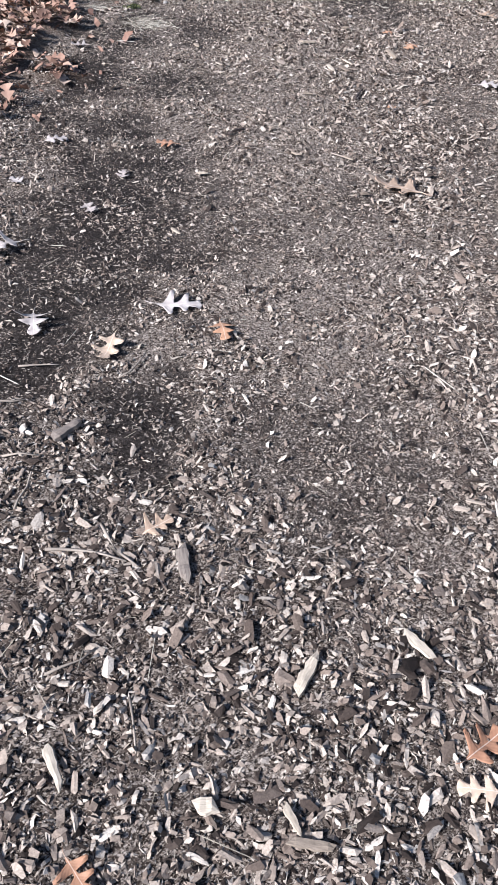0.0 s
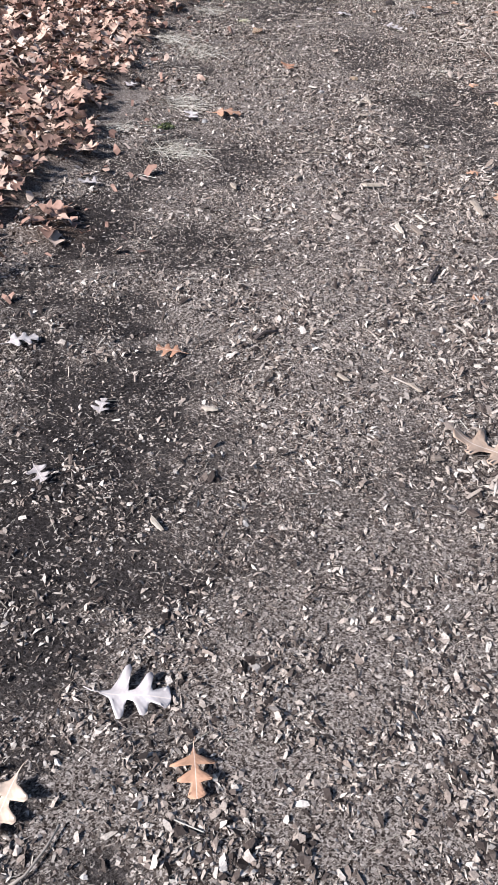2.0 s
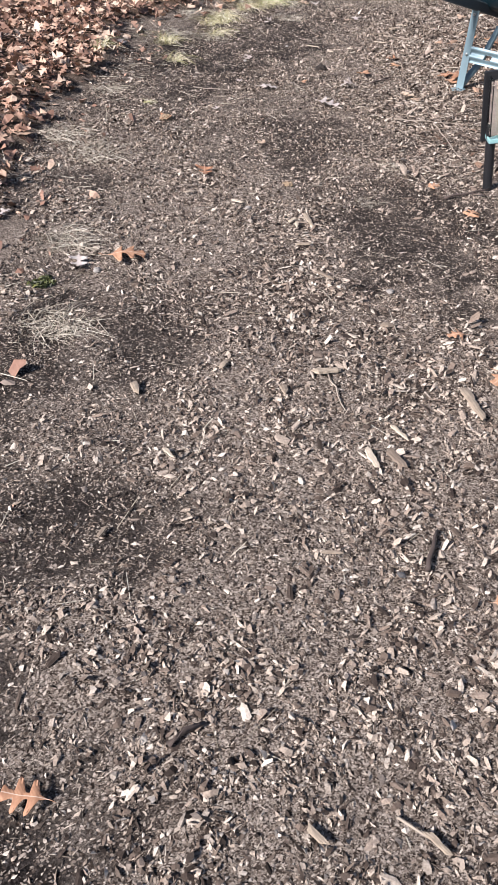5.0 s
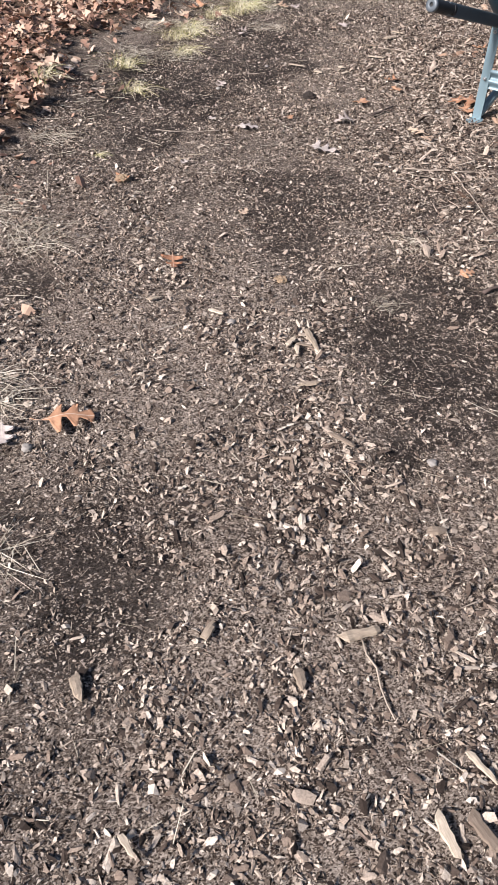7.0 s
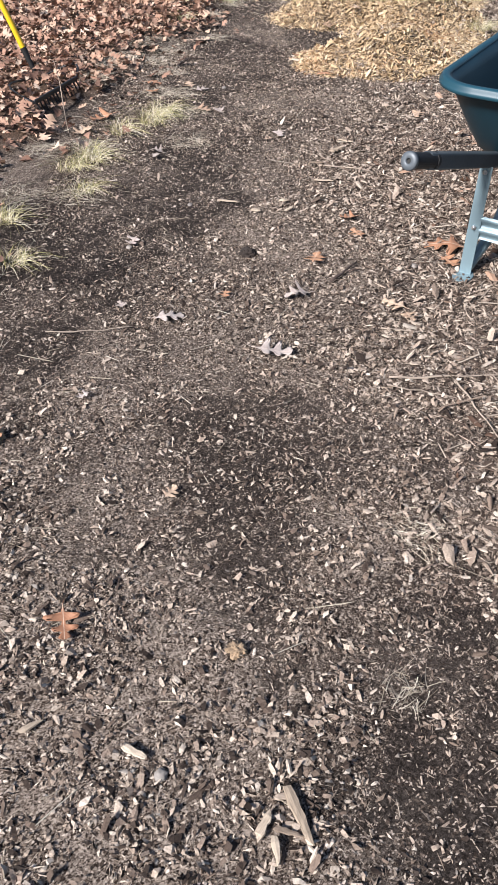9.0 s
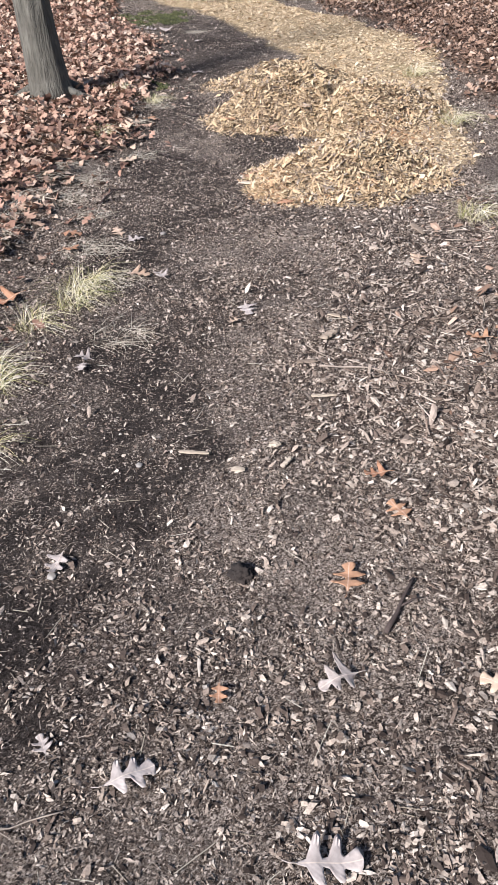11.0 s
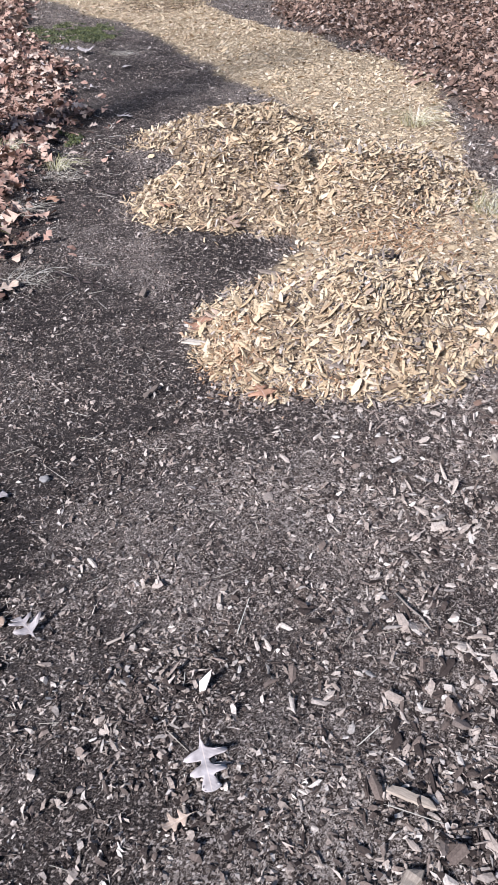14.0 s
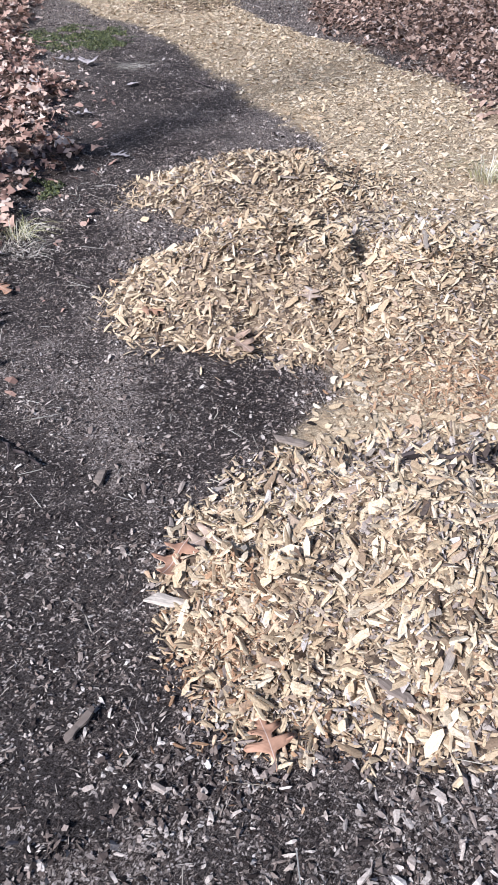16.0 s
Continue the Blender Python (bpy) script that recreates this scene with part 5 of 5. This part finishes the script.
def wheelbarrow():
    root = tagged(new("wheelbarrow"), "parked wheelbarrow with dark teal plastic tub and grey steel legs", "wheelbarrow")
    # tub, outside then inside
    def ring(s, inset, lift):
        e = s ** 0.8
        return rounded(-0.25 - 0.14 * e + inset, 0.25 + 0.14 * e - inset, 0.10 - 0.16 * e + inset, 0.62 + 0.36 * e - inset,
                       0.385 + 0.265 * s + lift, 0.30 + 0.40 * s + lift, 0.10 + 0.03 * e)
    steps = [0, 0.06, 0.16, 0.35, 0.6, 0.85, 1.0]
    outer = [ring(s, 0.045 if s == 0 else (0.012 if s == 0.06 else 0), 0) for s in steps]
    inner = [ring(s, (0.05 if s == 0 else (0.02 if s == 0.06 else 0)) + 0.006, 0.006 if s < 1 else 0) for s in steps][::-1]
    bm = bmesh.new()
    loft(bm, outer + inner)
    bmesh.ops.recalc_face_normals(bm, faces=bm.faces)
    smooth(part("tub", bm, tub_mat, root, "dark teal moulded plastic tub"))
    # rolled lip in two beads
    edge = ring(1.0, 0, 0)
    bm = bmesh.new()
    loops = []
    prof = [(0.0, -0.012), (0.016, -0.022), (0.030, -0.020), (0.031, -0.008), (0.024, -0.003), (0.026, 0.004), (0.016, 0.010), (0.004, 0.010), (-0.006, 0.004)]
    n = len(edge)
    cu, cv = 0.0, sum(p[1] for p in edge) / n
    for o, dz in prof:
        base = rounded(-0.39 - o, 0.39 + o, -0.06 - o, 0.98 + o, 0.65 + dz, 0.70 + dz, 0.13 + o)
        loops.append(base)
    rings = [[bm.verts.new(p) for p in loop] for loop in loops]
    for a, b in zip(rings, rings[1:] + rings[:1]):
        for k in range(n):
            bm.faces.new((a[k], a[(k + 1) % n], b[(k + 1) % n], b[k]))
    bmesh.ops.recalc_face_normals(bm, faces=bm.faces)
    smooth(part("rolled_lip", bm, lip_mat, root, "rounded paler teal lip of the tub"))
    for u in (-0.12, 0.12):
        bm = bmesh.new()
        add_tube(bm, [(u, 0.02, 0.56), (u, 0.07, 0.45), (u, 0.14, 0.40), (u, 0.6, 0.325)], [0.006] * 4, 6)
        smooth(part("rib", bm, lip_mat, root, "thin moulded rib inside the tub"))
    for sgn in (-1, 1):
        a = Vector((sgn * 0.272, -0.51, 0.553))
        b = Vector((sgn * 0.19, 0.0, 0.425))
        d = (b - a).normalized()
        end = a + d * 1.42
        m = Matrix.Translation((a + d * 0.10 + end) / 2) @ d.to_track_quat("Y", "Z").to_matrix().to_4x4()
        bm = bmesh.new()
        add_box(bm, (0.034, (end - a).length - 0.10, 0.050), m, 0.007)
        part("handle", bm, tube_mat, root, "grey painted box steel handle")
        turn = d.to_track_quat("Z", "Y").to_matrix().to_4x4()
        bm = bmesh.new()
        for z0, z1, r in ((0.012, 0.145, 0.0245), (0.135, 0.15, 0.0265)):
            bmesh.ops.create_cone(bm, cap_ends=True, segments=24, radius1=r, radius2=r, depth=z1 - z0, matrix=Matrix.Translation(a) @ turn @ Matrix.Translation((0, 0, (z0 + z1) / 2)))
        grip = smooth(part("grip", bm, rubber_mat, root, "black rubber handle grip"), False)
        bm = bmesh.new()
        rings = []
        for r, z in ((0.0075, 0.010), (0.0075, -0.001), (0.010, -0.003), (0.024, -0.002), (0.027, 0.002), (0.027, 0.012), (0.023, 0.014)):
            rings.append([bm.verts.new(Matrix.Translation(a) @ turn @ Vector((r * math.cos(k * 0.2618), r * math.sin(k * 0.2618), z))) for k in range(24)])
        for p, q in zip(rings, rings[1:]):
            for k in range(24):
                bm.faces.new((p[k], p[(k + 1) % 24], q[(k + 1) % 24], q[k]))
        bmesh.ops.recalc_face_normals(bm, faces=bm.faces)
        smooth(part("end_cap", bm, cap_mat, grip, "grey flanged end cap with a dark hole"))
        # added black disc that stands in for the shade inside the cap's hole
        bm = bmesh.new()
        bmesh.ops.create_cone(bm, cap_ends=True, segments=16, radius1=0.0078, radius2=0.0078, depth=0.004, matrix=Matrix.Translation(a) @ turn @ Matrix.Translation((0, 0, 0.006)))
        part("hole_shade_disc", bm, rubber_mat, grip)
        # leg: folded strip down to a paddle foot, with a raking stay behind
        u = sgn * 0.19
        bm = bmesh.new()
        add_box(bm, (0.044, 0.005, 0.40), Matrix.Translation((u, -0.005, 0.205)), 0.0015)
        add_box(bm, (0.004, 0.022, 0.385), Matrix.Translation((u - sgn * -0.021, 0.006, 0.205)), 0.001)
        leg = part("leg", bm, steel_mat, root, "pale blue-grey folded steel leg")
        bm = bmesh.new()
        add_tube(bm, [(u + sgn * -0.0, 0.012, 0.03), (u - sgn * 0.035, 0.11, 0.13), (u - sgn * 0.05, 0.22, 0.30)], [0.021, 0.02, 0.016], 8)
        part("stay", bm, steel_mat, root, "raking pale steel stay")
        bm = bmesh.new()
        outline = [Vector((u + 0.036 * math.cos(t), -0.024 + 0.05 * math.sin(t), 0)) for t in np.linspace(0, 2 * math.pi, 20, endpoint=False)]
        lo = [bm.verts.new(p + Vector((0, 0, 0.006 + 0.10 * max(0, p.y)))) for p in outline]
        hi = [bm.verts.new(p + Vector((0, 0, 0.011 + 0.10 * max(0, p.y)))) for p in outline]
        bm.faces.new(lo[::-1])
        bm.faces.new(hi)
        for k in range(20):
            bm.faces.new((lo[k], lo[(k + 1) % 20], hi[(k + 1) % 20], hi[k]))
        part("foot", bm, steel_mat, leg, "rounded flat steel foot plate")
        for z, v in ((0.19, -0.010), (0.385, -0.010)):
            bm = bmesh.new()
            bmesh.ops.create_cone(bm, cap_ends=True, segments=6, radius1=0.0085, radius2=0.0085, depth=0.007, matrix=Matrix.Translation((u, v, z)) @ Matrix.Rotation(math.pi / 2, 4, "X"))
            add_rod(bm, (u, v - 0.003, z), (u, v - 0.012, z), 0.0042, 0.0042, 10)
            part("bolt", bm, bolt_mat, leg)
    # corrugated cross brace with slots
    bm = bmesh.new()
    zs = np.linspace(0.150, 0.232, 15)
    cols = np.linspace(-0.172, 0.172, 9)
    front = [[bm.verts.new((u, -0.004 + 0.006 * math.sin((z - 0.15) / 0.082 * 4 * math.pi), z)) for u in cols] for z in zs]
    back = [[bm.verts.new((v.co.x, v.co.y + 0.003, v.co.z)) for v in row] for row in front]
    for i in range(14):
        for k in range(8):
            if 5 <= i <= 8 and k in (2, 5):
                continue
            bm.faces.new((front[i][k], front[i][k + 1], front[i + 1][k + 1], front[i + 1][k]))
            bm.faces.new((back[i][k], back[i + 1][k], back[i + 1][k + 1], back[i][k + 1]))
    smooth(part("cross_brace", bm, steel_mat, root, "corrugated galvanised brace between the legs"))
    # wheel
    axle_v, axle_z, wr = 0.86, 0.195, 0.19
    wheel = part("wheel", (bm := bmesh.new(), add_rod(bm, (-0.09, axle_v, axle_z), (0.09, axle_v, axle_z), 0.008, 0.008, 12))[0], bolt_mat, root)
    bm = bmesh.new()
    prof = [(0.115, -0.03), (0.15, -0.045), (0.18, -0.04), (0.19, -0.02), (0.19, 0.02), (0.18, 0.04), (0.15, 0.045), (0.115, 0.03)]
    rings = [[bm.verts.new((o, axle_v + r * math.cos(2 * math.pi * k / 32), axle_z + r * math.sin(2 * math.pi * k / 32))) for k in range(32)] for r, o in prof]
    for p, q in zip(rings, rings[1:] + rings[:1]):
        for k in range(32):
            bm.faces.new((p[k], p[(k + 1) % 32], q[(k + 1) % 32], q[k]))
    bmesh.ops.recalc_face_normals(bm, faces=bm.faces)
    smooth(part("tyre", bm, rubber_mat, wheel, "black rubber tyre"))
    bm = bmesh.new()
    add_rod(bm, (-0.028, axle_v, axle_z), (0.028, axle_v, axle_z), 0.116, 0.116, 32)
    part("rim", bm, steel_mat, wheel)
    z = float(surface(np.array([0.6]), np.array([8.78]))[0])
    root.matrix_basis = pose(0.758, 8.690, z - 0.004, 0, 0, -33)
    return root


wheelbarrow()


# ---- leaflet holder on a leaning post ----
def leaflet_post():
    root = tagged(new("leaflet_holder"), "clear plastic leaflet box on a leaning black post", "leaflet holder")
    bm = bmesh.new()
    add_rod(bm, (0, 0, -0.08), (0, 0, 0.27), 0.019, 0.019, 20)
    smooth(part("post", bm, black_metal, root, "black round steel post"), False)
    bm = bmesh.new()
    add_box(bm, (0.24, 0.012, 0.27), Matrix.Translation((0.085, 0.026, 0.33)), 0.003)
    part("back_plate", bm, black_metal, root, "black mounting plate")
    bm = bmesh.new()
    x0, x1, y0, y1, z0, z1 = -0.014, 0.20, -0.045, 0.018, 0.225, 0.45
    for size, at in (((0.004, y1 - y0, z1 - z0), (x0, -0.0135, 0.3375)), ((0.004, y1 - y0, z1 - z0), (x1, -0.0135, 0.3375)), ((x1 - x0 - 0.005, 0.004, z1 - z0), (0.093, y0, 0.3375))):
        add_box(bm, size, Matrix.Translation(at), 0.001)
    box_ob = part("box", bm, clear_mat, root, "clear acrylic box")
    bm = bmesh.new()
    add_box(bm, (0.222, 0.07, 0.02), Matrix.Translation((0.093, -0.0135, 0.217)), 0.004)
    part("box_base", bm, aqua_mat, root, "aqua plastic base edge")
    for k in range(3):
        bm = bmesh.new()
        add_box(bm, (0.20, 0.005, 0.20 - 0.012 * k), Matrix.Translation((0.092, 0.006 - 0.012 * k, 0.33 - 0.006 * k)), 0.001)
        part("leaflet", bm, paper_mat, root)
    z = float(surface(np.array([0.62]), np.array([7.31]))[0])
    root.matrix_basis = pose(0.607, 7.31, z, 0, -10, 8)
    return root


leaflet_post()


# ---- bow rake standing in the leaves ----
def rake():
    root = tagged(new("garden_rake"), "bow rake with yellow handle leaning in the leaf litter", "rake")
    base, up = Vector((-1.46, 11.15, 0.04)), Vector((-0.38, 0.05, 1.0)).normalized()
    bm = bmesh.new()
    add_rod(bm, base + up * 0.17, base + up * 1.25, 0.0165, 0.0165, 20)
    part("handle", bm, yellow_mat, root, "yellow fibreglass handle")
    bm = bmesh.new()
    add_rod(bm, base, base + up * 0.18, 0.010, 0.019, 20)
    part("ferrule", bm, rubber_mat, root, "black tapered sleeve")
    a, b = Vector((-1.34, 10.52, 0.085)), Vector((-1.20, 11.0, 0.085))
    for end, bulge in ((a, Vector((-0.12, -0.1, 0.03))), (b, Vector((0.08, 0.12, 0.03)))):
        bm = bmesh.new()
        pts = [base.lerp(end, t) + bulge * math.sin(math.pi * t) + Vector((0, 0, 0.02)) * math.sin(math.pi * t) for t in np.linspace(0, 1, 9)]
        add_tube(bm, pts, [0.0055] * 9, 8)
        smooth(part("bow", bm, black_metal, root))
    bm = bmesh.new()
    mid, d = (a + b) / 2, (b - a)
    add_box(bm, (0.014, d.length, 0.022), Matrix.Translation(mid) @ Matrix.Rotation(math.atan2(-d.x, d.y), 4, "Z"), 0.003)
    head = part("head", bm, black_metal, root, "dark steel rake head")
    for k in range(14):
        p = a.lerp(b, (k + 0.5) / 14)
        bm = bmesh.new()
        add_rod(bm, p, p + Vector((0.03, -0.01, -0.065)), 0.0055, 0.003, 6)
        part("tooth", bm, black_metal, head)
    return root


rake()

# ---- single chips nearest the walk ----
singles = [chip_mesh("wood_chip", l, w, t, old_chip_single, 500 + i) for i, (l, w, t) in enumerate(((0.034, 0.012, 0.004), (0.026, 0.015, 0.005), (0.042, 0.009, 0.004), (0.024, 0.013, 0.004), (0.031, 0.008, 0.004), (0.022, 0.017, 0.005)))]
x, y = strewn(6000, -0.75, 0.75, 2.1, 11.3, lambda x, y: coarse(x, y) ** 2 * 0.25)
for px, py in list(zip(x, y))[:300]:
    ob = lay(new("wood_chip", rnd.choice(singles)), float(px), float(py), rnd.uniform(0, 360), 12, 0.003)
    ob.parent = ground
